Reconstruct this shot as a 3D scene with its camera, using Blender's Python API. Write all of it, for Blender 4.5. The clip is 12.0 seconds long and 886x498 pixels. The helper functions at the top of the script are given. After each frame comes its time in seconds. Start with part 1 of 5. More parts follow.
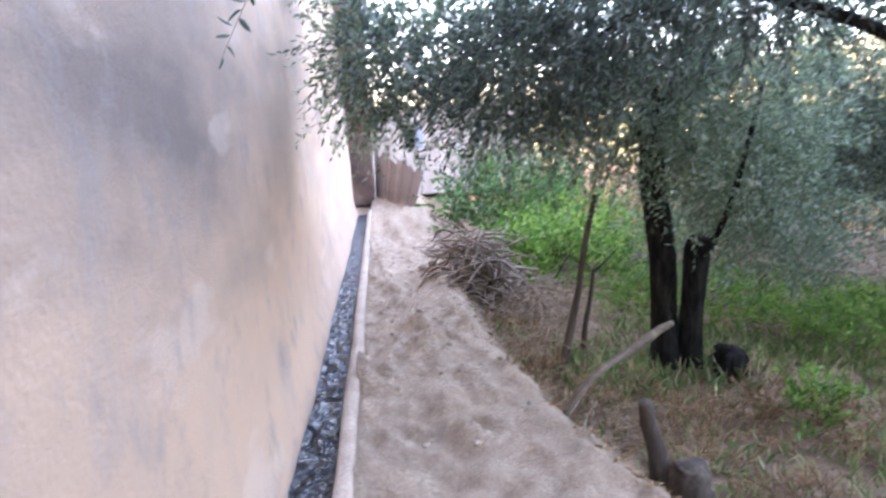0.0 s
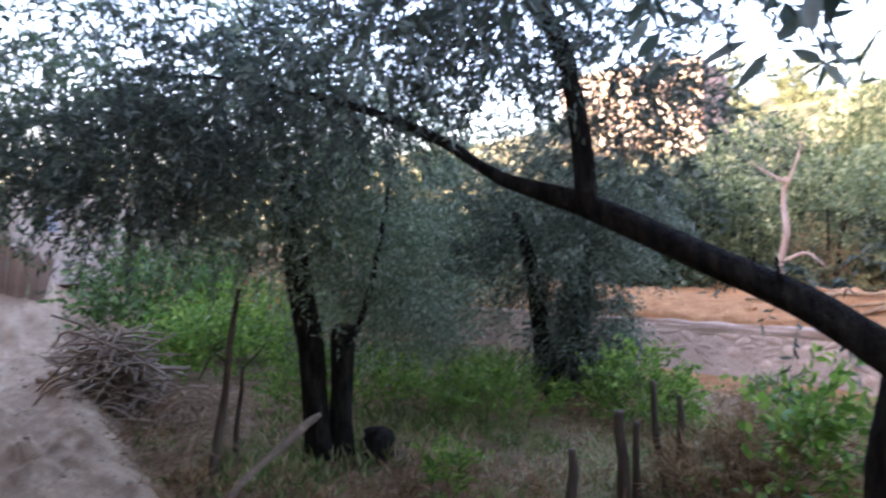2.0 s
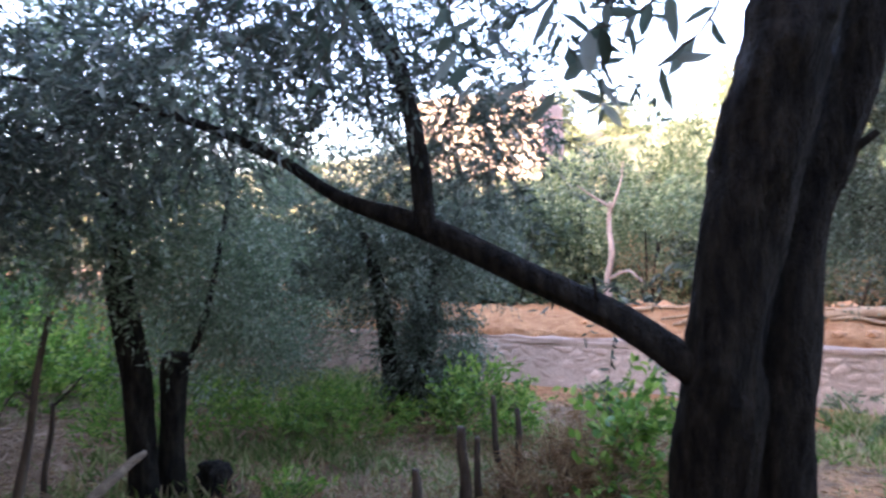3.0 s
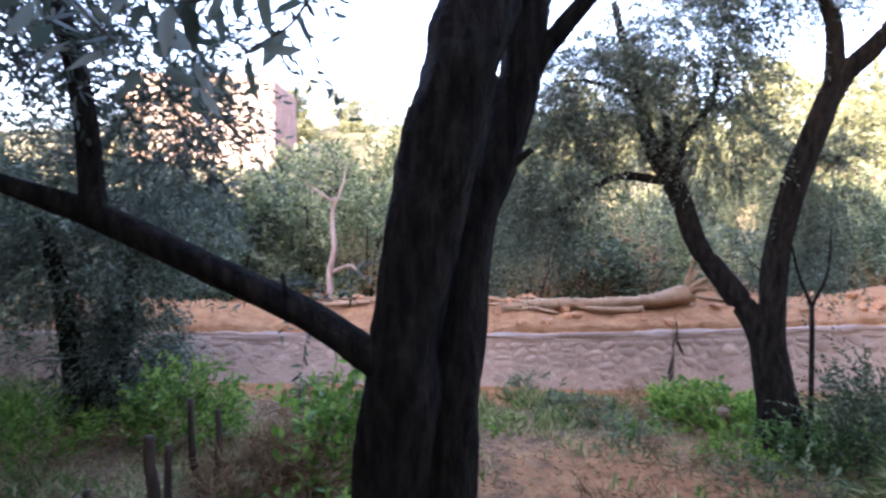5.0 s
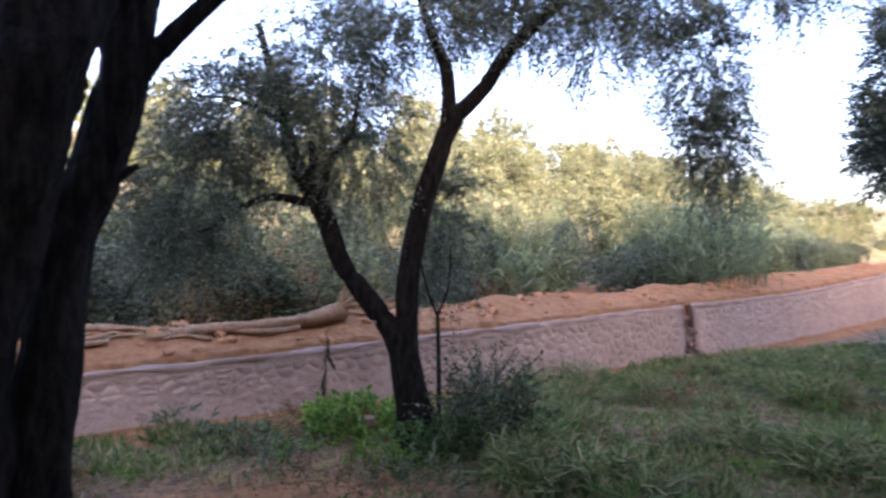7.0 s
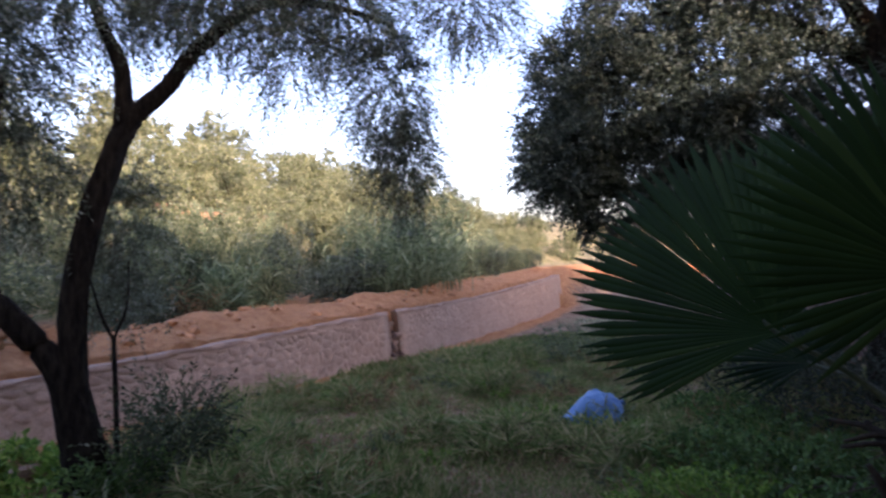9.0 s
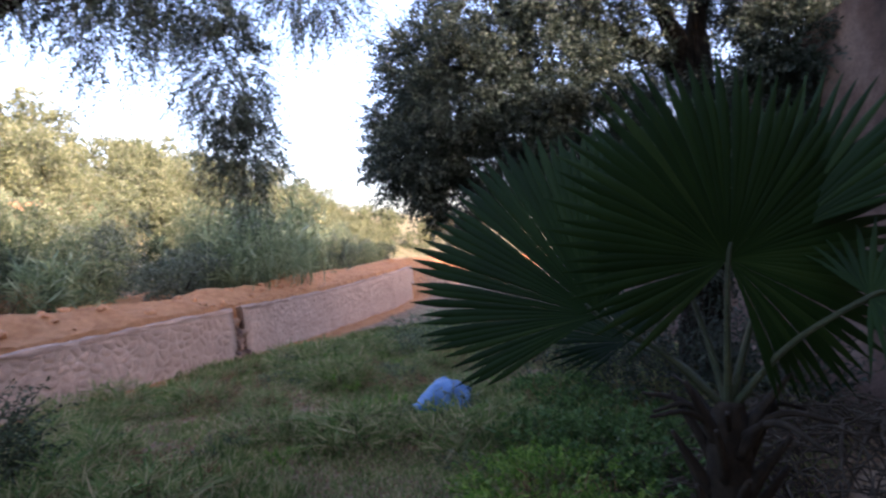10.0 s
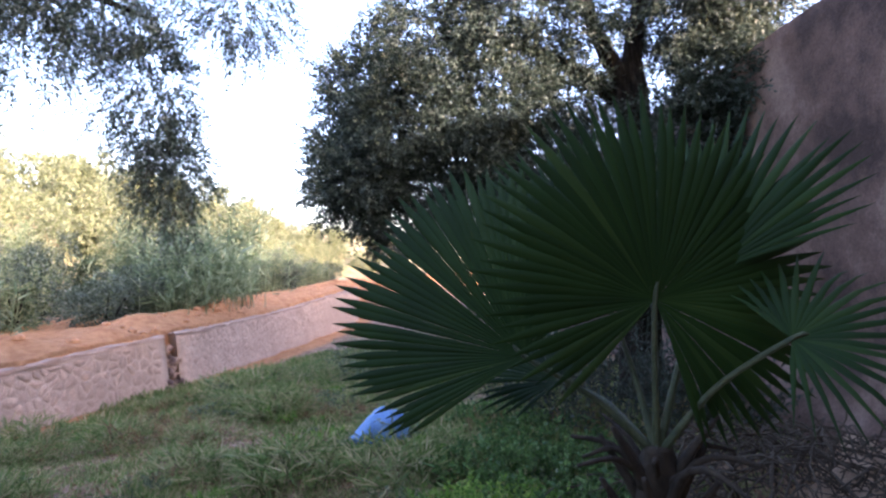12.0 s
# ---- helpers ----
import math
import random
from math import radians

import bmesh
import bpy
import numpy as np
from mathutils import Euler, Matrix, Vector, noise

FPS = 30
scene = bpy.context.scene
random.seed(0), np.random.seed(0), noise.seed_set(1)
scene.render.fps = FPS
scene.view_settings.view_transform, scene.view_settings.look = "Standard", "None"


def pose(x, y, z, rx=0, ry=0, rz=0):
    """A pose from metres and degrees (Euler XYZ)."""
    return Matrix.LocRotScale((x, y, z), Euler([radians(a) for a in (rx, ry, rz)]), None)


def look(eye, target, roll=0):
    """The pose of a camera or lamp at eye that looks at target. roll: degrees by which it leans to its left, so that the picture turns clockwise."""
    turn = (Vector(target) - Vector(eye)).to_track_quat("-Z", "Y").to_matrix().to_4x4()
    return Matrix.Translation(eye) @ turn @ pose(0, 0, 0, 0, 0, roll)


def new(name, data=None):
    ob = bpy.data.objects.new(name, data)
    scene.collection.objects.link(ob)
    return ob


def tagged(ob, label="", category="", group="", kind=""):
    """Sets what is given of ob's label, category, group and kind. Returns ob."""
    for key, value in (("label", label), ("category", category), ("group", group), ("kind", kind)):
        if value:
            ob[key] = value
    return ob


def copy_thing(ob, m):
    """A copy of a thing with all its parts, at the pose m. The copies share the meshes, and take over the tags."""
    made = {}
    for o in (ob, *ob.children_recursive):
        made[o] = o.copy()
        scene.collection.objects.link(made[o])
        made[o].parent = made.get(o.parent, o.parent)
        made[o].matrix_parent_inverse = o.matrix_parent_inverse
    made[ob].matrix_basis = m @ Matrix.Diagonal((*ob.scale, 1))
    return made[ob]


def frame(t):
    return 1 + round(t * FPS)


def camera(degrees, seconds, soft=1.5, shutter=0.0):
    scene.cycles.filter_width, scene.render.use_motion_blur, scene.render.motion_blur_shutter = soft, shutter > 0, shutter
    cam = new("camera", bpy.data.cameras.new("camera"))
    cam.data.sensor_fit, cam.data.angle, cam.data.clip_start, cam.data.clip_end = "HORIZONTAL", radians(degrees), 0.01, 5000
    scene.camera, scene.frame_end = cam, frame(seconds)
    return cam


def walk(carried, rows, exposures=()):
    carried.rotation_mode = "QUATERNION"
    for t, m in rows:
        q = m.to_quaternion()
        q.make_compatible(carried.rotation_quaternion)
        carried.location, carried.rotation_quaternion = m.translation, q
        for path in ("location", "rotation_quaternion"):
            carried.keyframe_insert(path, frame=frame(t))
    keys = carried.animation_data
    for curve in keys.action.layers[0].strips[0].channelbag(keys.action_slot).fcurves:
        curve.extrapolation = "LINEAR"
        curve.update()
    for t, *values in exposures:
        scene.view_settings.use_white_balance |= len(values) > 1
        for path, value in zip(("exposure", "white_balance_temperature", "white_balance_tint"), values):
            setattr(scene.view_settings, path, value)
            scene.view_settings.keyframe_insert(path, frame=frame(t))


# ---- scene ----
cam = camera(70.8, 12.0, soft=2.4, shutter=0.35)
METRES, EYE, TILT, LEAN, TURN = 1.4, 1.6, -10.0, 3.0, -6.0
ROWS = [
    (0.0, 0.0, 0.0, 0.0, 0.0, 0.0, -0.0),
    (0.5, 0.0329, 0.0041, 0.0266, -6.13, 3.42, 0.29),
    (1.0, 0.0744, 0.0063, 0.0424, -12.61, 4.56, 1.5),
    (1.5, 0.1195, 0.0123, 0.0534, -20.36, 5.01, 2.79),
    (2.0, 0.1692, 0.0032, 0.0606, -28.98, 6.48, 4.04),
    (2.5, 0.1921, -0.0078, 0.0667, -35.91, 7.18, 4.92),
    (3.0, 0.2108, -0.0147, 0.0648, -42.36, 7.1, 5.75),
    (3.5, 0.2383, -0.033, 0.0644, -49.81, 6.59, 6.29),
    (5.5, 0.3309, -0.1195, 0.0581, -72.81, 3.08, 6.72),
    (6.0, 0.3491, -0.1555, 0.0587, -80.09, 2.68, 7.14),
    (6.5, 0.3484, -0.1958, 0.0524, -87.74, 2.57, 8.23),
    (7.0, 0.3536, -0.2442, 0.0445, -96.44, 1.55, 9.1),
    (9.0, 0.3296, -0.4348, 0.0159, -121.91, -1.75, 10.1),
    (9.5, 0.3365, -0.4661, 0.0088, -128.94, -3.63, 9.79),
    (10.0, 0.3253, -0.5, -0.0041, -135.41, -4.78, 9.83),
    (10.5, 0.3263, -0.5395, 0.0105, -140.01, -6.18, 10.42),
    (11.0, 0.329, -0.5949, 0.0175, -141.02, -4.55, 9.67),
    (11.5, 0.3238, -0.6254, 0.0293, -140.98, -3.93, 9.78),
    (12.0, 0.3246, -0.6467, 0.0416, -140.11, -3.88, 9.51),
]
walk(cam, [(t, pose(0, 0, EYE, TILT, LEAN, TURN) @ pose(METRES * x, METRES * y, METRES * z, 90 + pitch, roll, yaw)) for t, x, y, z, yaw, pitch, roll in ROWS],
     [(0.0, 5.3, 6050, 37), (0.6, 4.5, 6050, 37), (1.5, 4.5, 6000, 37), (2.2, 4.15, 5900, 37), (3.0, 4.35, 5750, 37), (4.5, 4.2, 5700, 39), (5.5, 3.75, 5680, 40), (6.2, 3.28, 5700, 41), (7.2, 3.15, 5700, 42), (9.0, 2.48, 5750, 43), (10.0, 2.85, 5700, 41), (10.5, 3.2, 5680, 41), (11.0, 3.5, 5650, 40), (12.0, 3.6, 5650, 40)])

# ---- world and sun: low evening sun behind the house, orchard in its shade ----
SUN_EL, SUN_AZ = 9.0, -82.0          # azimuth from +y towards +x
world = bpy.data.worlds.new("evening_sky")
scene.world = world
world.use_nodes = True
wn = world.node_tree
sky = wn.nodes.new("ShaderNodeTexSky")
sky.sky_type = "NISHITA"
sky.sun_disc = False
sky.sun_elevation, sky.sun_rotation = radians(SUN_EL), radians(SUN_AZ)
sky.dust_density, sky.air_density = 4.0, 1.0
wn.links.new(sky.outputs[0], wn.nodes["Background"].inputs[0])
wn.nodes["Background"].inputs[1].default_value = 0.15
sun_data = bpy.data.lights.new("sun", "SUN")
sun_data.energy, sun_data.angle, sun_data.color = 2.0, radians(0.6), (1.0, 0.87, 0.70)
sun = new("sun", sun_data)
a, e = radians(SUN_AZ), radians(SUN_EL)
sun.matrix_world = look((0, 0, 0), (-math.sin(a) * math.cos(e), -math.cos(a) * math.cos(e), -math.sin(e)))

# ---- materials ----
RNG = np.random.default_rng(7)


def ramp(nt, stops):
    n = nt.nodes.new("ShaderNodeValToRGB")
    el = n.color_ramp.elements
    while len(el) < len(stops):
        el.new(0.5)
    for k, (p, c) in enumerate(stops):
        el[k].position, el[k].color = p, (*c, 1)
    return n


def tex(nt, scale, detail=6, rough=0.6, stretch=(1, 1, 1), kind="noise"):
    co = nt.nodes.new("ShaderNodeTexCoord")
    mp = nt.nodes.new("ShaderNodeMapping")
    mp.inputs["Scale"].default_value = stretch
    nt.links.new(co.outputs["Object"], mp.inputs[0])
    n = nt.nodes.new("ShaderNodeTexNoise" if kind == "noise" else "ShaderNodeTexVoronoi")
    n.inputs["Scale"].default_value = scale
    if kind == "noise":
        n.inputs["Detail"].default_value, n.inputs["Roughness"].default_value = detail, rough
    nt.links.new(mp.outputs[0], n.inputs["Vector"])
    return n


def mix(nt, fac, a, b, mode="MIX"):
    n = nt.nodes.new("ShaderNodeMix")
    n.data_type, n.blend_type = "RGBA", mode
    for sock, v in ((n.inputs[0], fac), (n.inputs[6], a), (n.inputs[7], b)):
        if isinstance(v, bpy.types.NodeSocket):
            nt.links.new(v, sock)
        elif isinstance(v, tuple):
            sock.default_value = (*v, 1)
        else:
            sock.default_value = v
    return n.outputs[2]


def bump(nt, bsdf, height, strength, dist):
    b = nt.nodes.new("ShaderNodeBump")
    b.inputs["Strength"].default_value, b.inputs["Distance"].default_value = strength, dist
    nt.links.new(height, b.inputs["Height"])
    nt.links.new(b.outputs[0], bsdf.inputs["Normal"])


def base(name, rough=0.9, spec=0.3):
    m = bpy.data.materials.new(name)
    m.use_nodes = True
    b = m.node_tree.nodes["Principled BSDF"]
    b.inputs["Roughness"].default_value = rough
    b.inputs["Specular IOR Level"].default_value = spec
    return m, m.node_tree, b


def rough_mat(name, stops, scale, fine, rough=0.9, strength=0.6, dist=0.02, stretch=(1, 1, 1), vary=0.0, spec=0.3):
    """Two scales of noise in the colour, fine relief, and a change from object to object."""
    m, nt, b = base(name, rough, spec)
    n1, n2 = tex(nt, scale, stretch=stretch), tex(nt, fine, 4, 0.7, stretch)
    r = ramp(nt, stops)
    nt.links.new(n1.outputs[0], r.inputs[0])
    g = ramp(nt, [(0.3, (0.62, 0.62, 0.62)), (0.7, (1.15, 1.15, 1.15))])
    nt.links.new(n2.outputs[0], g.inputs[0])
    c = mix(nt, 1.0, r.outputs[0], g.outputs[0], "MULTIPLY")
    if vary:
        oi = nt.nodes.new("ShaderNodeObjectInfo")
        v = ramp(nt, [(0, (1 - vary,) * 3), (1, (1 + vary,) * 3)])
        nt.links.new(oi.outputs["Random"], v.inputs[0])
        c = mix(nt, 1.0, c, v.outputs[0], "MULTIPLY")
    nt.links.new(c, b.inputs["Base Color"])
    bump(nt, b, n2.outputs[0], strength, dist)
    return m


def leaf_mat(name, stops, rough=0.5, through_light=0.35, spec=0.35):
    """Leaves: each island its own tone, and a part of the light goes through."""
    m, nt, b = base(name, rough, spec)
    gi = nt.nodes.new("ShaderNodeNewGeometry")
    r = ramp(nt, stops)
    nt.links.new(gi.outputs["Random Per Island"], r.inputs[0])
    n = tex(nt, 1.3, 2)
    g = ramp(nt, [(0.3, (0.7, 0.72, 0.7)), (0.7, (1.2, 1.18, 1.1))])
    nt.links.new(n.outputs[0], g.inputs[0])
    c = mix(nt, 1.0, r.outputs[0], g.outputs[0], "MULTIPLY")
    nt.links.new(c, b.inputs["Base Color"])
    tr = nt.nodes.new("ShaderNodeBsdfTranslucent")
    nt.links.new(c, tr.inputs[0])
    ms = nt.nodes.new("ShaderNodeMixShader")
    ms.inputs[0].default_value = through_light
    nt.links.new(b.outputs[0], ms.inputs[1])
    nt.links.new(tr.outputs[0], ms.inputs[2])
    nt.links.new(ms.outputs[0], nt.nodes["Material Output"].inputs[0])
    return m


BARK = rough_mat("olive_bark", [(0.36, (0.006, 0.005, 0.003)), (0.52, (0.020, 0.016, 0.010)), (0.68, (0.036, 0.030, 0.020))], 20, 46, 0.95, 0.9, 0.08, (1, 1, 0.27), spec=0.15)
TWIG = rough_mat("twig_bark", [(0.3, (0.045, 0.034, 0.020)), (0.7, (0.105, 0.082, 0.050))], 12, 60)
DRY = rough_mat("dry_wood", [(0.3, (0.20, 0.125, 0.065)), (0.7, (0.50, 0.355, 0.215))], 8, 50, vary=0.15)
POST = rough_mat("post_wood", [(0.3, (0.035, 0.025, 0.016)), (0.7, (0.13, 0.092, 0.058))], 9, 60, stretch=(1, 1, 0.2), vary=0.15)
GREYSTICK = rough_mat("bleached_stick", [(0.3, (0.20, 0.140, 0.085)), (0.7, (0.46, 0.335, 0.225))], 8, 50, vary=0.15)
LOG = rough_mat("stripped_log", [(0.3, (0.28, 0.165, 0.080)), (0.7, (0.54, 0.355, 0.195))], 6, 40, strength=0.9, dist=0.03)
STICK = rough_mat("weathered_branch", [(0.3, (0.12, 0.085, 0.050)), (0.7, (0.26, 0.19, 0.12))], 9, 50)
OLIVE = leaf_mat("olive_leaf", [(0.0, (0.045, 0.066, 0.038)), (0.5, (0.098, 0.130, 0.080)), (0.85, (0.18, 0.215, 0.155)), (1.0, (0.33, 0.36, 0.30))], 0.55, 0.5, 0.25)
OLIVE_NEAR = leaf_mat("olive_leaf_great", [(0.0, (0.034, 0.052, 0.036)), (0.5, (0.085, 0.115, 0.082)), (0.85, (0.17, 0.20, 0.155)), (1.0, (0.33, 0.36, 0.30))], 0.55, 0.4, 0.25)
OLIVE_PALE = leaf_mat("olive_leaf_pale", [(0.0, (0.085, 0.128, 0.066)), (0.5, (0.175, 0.232, 0.130)), (0.85, (0.29, 0.34, 0.22)), (1.0, (0.42, 0.46, 0.35))], 0.55, 0.5, 0.25)
OLIVE_MID = leaf_mat("olive_leaf_young", [(0.0, (0.028, 0.046, 0.020)), (0.5, (0.062, 0.092, 0.042)), (0.85, (0.12, 0.155, 0.085)), (1.0, (0.23, 0.26, 0.18))], 0.6, 0.4, 0.25)
# olive leaf darkened to stand for the shade along the yard wall
OLIVE_SHADED = leaf_mat("olive_leaf_shaded", [(0.0, (0.018, 0.030, 0.016)), (0.6, (0.040, 0.058, 0.035)), (1.0, (0.105, 0.125, 0.093))], 0.6)
GREEN = leaf_mat("green_leaf", [(0.0, (0.070, 0.160, 0.022)), (0.55, (0.165, 0.310, 0.045)), (1.0, (0.36, 0.47, 0.10))], through_light=0.5)
GREEN_DEEP = leaf_mat("dark_green_leaf", [(0.0, (0.040, 0.095, 0.022)), (0.55, (0.085, 0.175, 0.042)), (1.0, (0.19, 0.29, 0.085))], through_light=0.4)
SHRUB = leaf_mat("river_shrub_leaf", [(0.0, (0.070, 0.108, 0.050)), (0.6, (0.165, 0.208, 0.098)), (1.0, (0.33, 0.36, 0.20))])
REED = leaf_mat("reed_leaf", [(0.0, (0.125, 0.188, 0.088)), (0.6, (0.225, 0.312, 0.163)), (1.0, (0.400, 0.475, 0.300))])
HILL = leaf_mat("hill_tree_leaf", [(0.0, (0.105, 0.130, 0.056)), (0.6, (0.170, 0.192, 0.088)), (1.0, (0.26, 0.28, 0.165))])
DRYLEAF = leaf_mat("dry_leaf", [(0.0, (0.17, 0.09, 0.038)), (0.5, (0.34, 0.20, 0.095)), (1.0, (0.52, 0.37, 0.20))], 0.8)
GRASS = leaf_mat("grass_blade", [(0.0, (0.105, 0.190, 0.045)), (0.42, (0.225, 0.315, 0.095)), (0.70, (0.40, 0.395, 0.175)), (1.0, (0.66, 0.53, 0.31))], 0.7, 0.45)
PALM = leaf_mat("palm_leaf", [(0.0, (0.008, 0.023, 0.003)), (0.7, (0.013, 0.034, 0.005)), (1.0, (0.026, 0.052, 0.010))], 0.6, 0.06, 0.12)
PETIOLE = rough_mat("palm_stalk", [(0.3, (0.033, 0.050, 0.017)), (0.7, (0.077, 0.088, 0.033))], 10, 50, 0.5)
BOOT = rough_mat("palm_boot", [(0.3, (0.016, 0.012, 0.006)), (0.7, (0.055, 0.040, 0.021))], 12, 60)
CONCRETE = rough_mat("channel_concrete", [(0.3, (0.36, 0.25, 0.165)), (0.7, (0.52, 0.385, 0.265))], 4, 60)
COPING = rough_mat("coping_concrete", [(0.35, (0.33, 0.215, 0.14)), (0.65, (0.45, 0.31, 0.215))], 2.2, 40)
MORTAR = rough_mat("mortar", [(0.3, (0.48, 0.345, 0.240)), (0.7, (0.61, 0.455, 0.330))], 2.5, 50)
STONE = rough_mat("wall_stone", [(0.3, (0.42, 0.29, 0.20)), (0.7, (0.61, 0.44, 0.31))], 3, 45, vary=0.15)
PEBBLE = rough_mat("path_stone", [(0.3, (0.33, 0.235, 0.155)), (0.7, (0.52, 0.39, 0.275))], 6, 45, vary=0.25)
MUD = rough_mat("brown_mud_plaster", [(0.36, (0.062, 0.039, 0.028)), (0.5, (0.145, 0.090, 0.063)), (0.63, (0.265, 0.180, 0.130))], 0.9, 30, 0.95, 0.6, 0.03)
PALEPLASTER = rough_mat("pale_plaster", [(0.3, (0.420, 0.310, 0.230)), (0.7, (0.620, 0.500, 0.400))], 2, 30)
PLANK = rough_mat("weathered_plank", [(0.3, (0.260, 0.190, 0.150)), (0.7, (0.460, 0.370, 0.310))], 7, 50, stretch=(1, 1, 0.1), vary=0.2)
DARK = rough_mat("dark_opening", [(0.3, (0.010, 0.010, 0.012)), (0.7, (0.020, 0.020, 0.024))], 3, 20)
GREYPAINT = rough_mat("grey_shutter", [(0.3, (0.300, 0.310, 0.340)), (0.7, (0.420, 0.430, 0.460))], 3, 20)
SACK = rough_mat("blue_woven_sack", [(0.3, (0.085, 0.185, 0.365)), (0.7, (0.18, 0.33, 0.52))], 5, 140, 0.55, 0.4, 0.006)
# darker, pinker copy of the earth wall: shade on the house's side, as colour
EARTH_SHADED = rough_mat("pink_shaded_earth", [(0.3, (0.27, 0.165, 0.135)), (0.7, (0.38, 0.25, 0.21))], 1.5, 9)
EARTHWALL = rough_mat("pale_earth_wall", [(0.3, (0.37, 0.265, 0.18)), (0.7, (0.46, 0.34, 0.24))], 0.7, 8)
REDEARTH = rough_mat("red_earth", [(0.3, (0.39, 0.175, 0.075)), (0.7, (0.60, 0.325, 0.150))], 0.6, 6)


def plaster():
    """Old limewash over mud plaster: peach, grey streaks running down, pale patches."""
    m, nt, b = base("old_plaster", 0.92)
    n1 = tex(nt, 0.8, 7, 0.60, (1, 0.38, 0.9))
    r = ramp(nt, [(0.37, (0.175, 0.125, 0.088)), (0.45, (0.260, 0.178, 0.116)), (0.52, (0.360, 0.235, 0.145)), (0.66, (0.420, 0.295, 0.195))])
    nt.links.new(n1.outputs[0], r.inputs[0])
    co = nt.nodes.new("ShaderNodeTexCoord")
    sz = nt.nodes.new("ShaderNodeSeparateXYZ")
    nt.links.new(co.outputs["Object"], sz.inputs[0])
    nb = tex(nt, 1.1, 6, 0.6, (1, 0.5, 1))
    hgt = nt.nodes.new("ShaderNodeMath")
    hgt.operation = "MULTIPLY_ADD"
    hgt.inputs[1].default_value = 2.6
    nt.links.new(nb.outputs[0], hgt.inputs[0])
    nt.links.new(sz.outputs[2], hgt.inputs[2])
    band = ramp(nt, [(0.46, (1, 1, 1)), (0.60, (0, 0, 0))])
    scl = nt.nodes.new("ShaderNodeMath")
    scl.operation = "MULTIPLY"
    scl.inputs[1].default_value = 0.2
    nt.links.new(hgt.outputs[0], scl.inputs[0])
    nt.links.new(scl.outputs[0], band.inputs[0])
    low = mix(nt, 0.7, r.outputs[0], (0.51, 0.325, 0.195))
    r_out = mix(nt, band.outputs[0], r.outputs[0], low)
    n2 = tex(nt, 3.5, 6, 0.7, (1, 0.5, 0.22))
    f2 = ramp(nt, [(0.52, (0, 0, 0)), (0.70, (0.55, 0.55, 0.55))])
    nt.links.new(n2.outputs[0], f2.inputs[0])
    c = mix(nt, f2.outputs[0], r_out, (0.275, 0.228, 0.185))
    n3 = tex(nt, 2.2, 8, 0.55, (1, 0.45, 1))
    f3 = ramp(nt, [(0.58, (0, 0, 0)), (0.64, (0.38, 0.38, 0.38))])
    nt.links.new(n3.outputs[0], f3.inputs[0])
    c = mix(nt, f3.outputs[0], c, (0.52, 0.385, 0.275))
    n5 = tex(nt, 7, 7, 0.68, (1, 0.6, 0.4))
    f5 = ramp(nt, [(0.52, (0, 0, 0)), (0.66, (0.55, 0.55, 0.55))])
    nt.links.new(n5.outputs[0], f5.inputs[0])
    c = mix(nt, f5.outputs[0], c, (0.23, 0.185, 0.15))
    n4 = tex(nt, 45, 5, 0.7)
    nt.links.new(c, b.inputs["Base Color"])
    bump(nt, b, n4.outputs[0], 0.5, 0.012)
    return m


PLASTER = plaster()


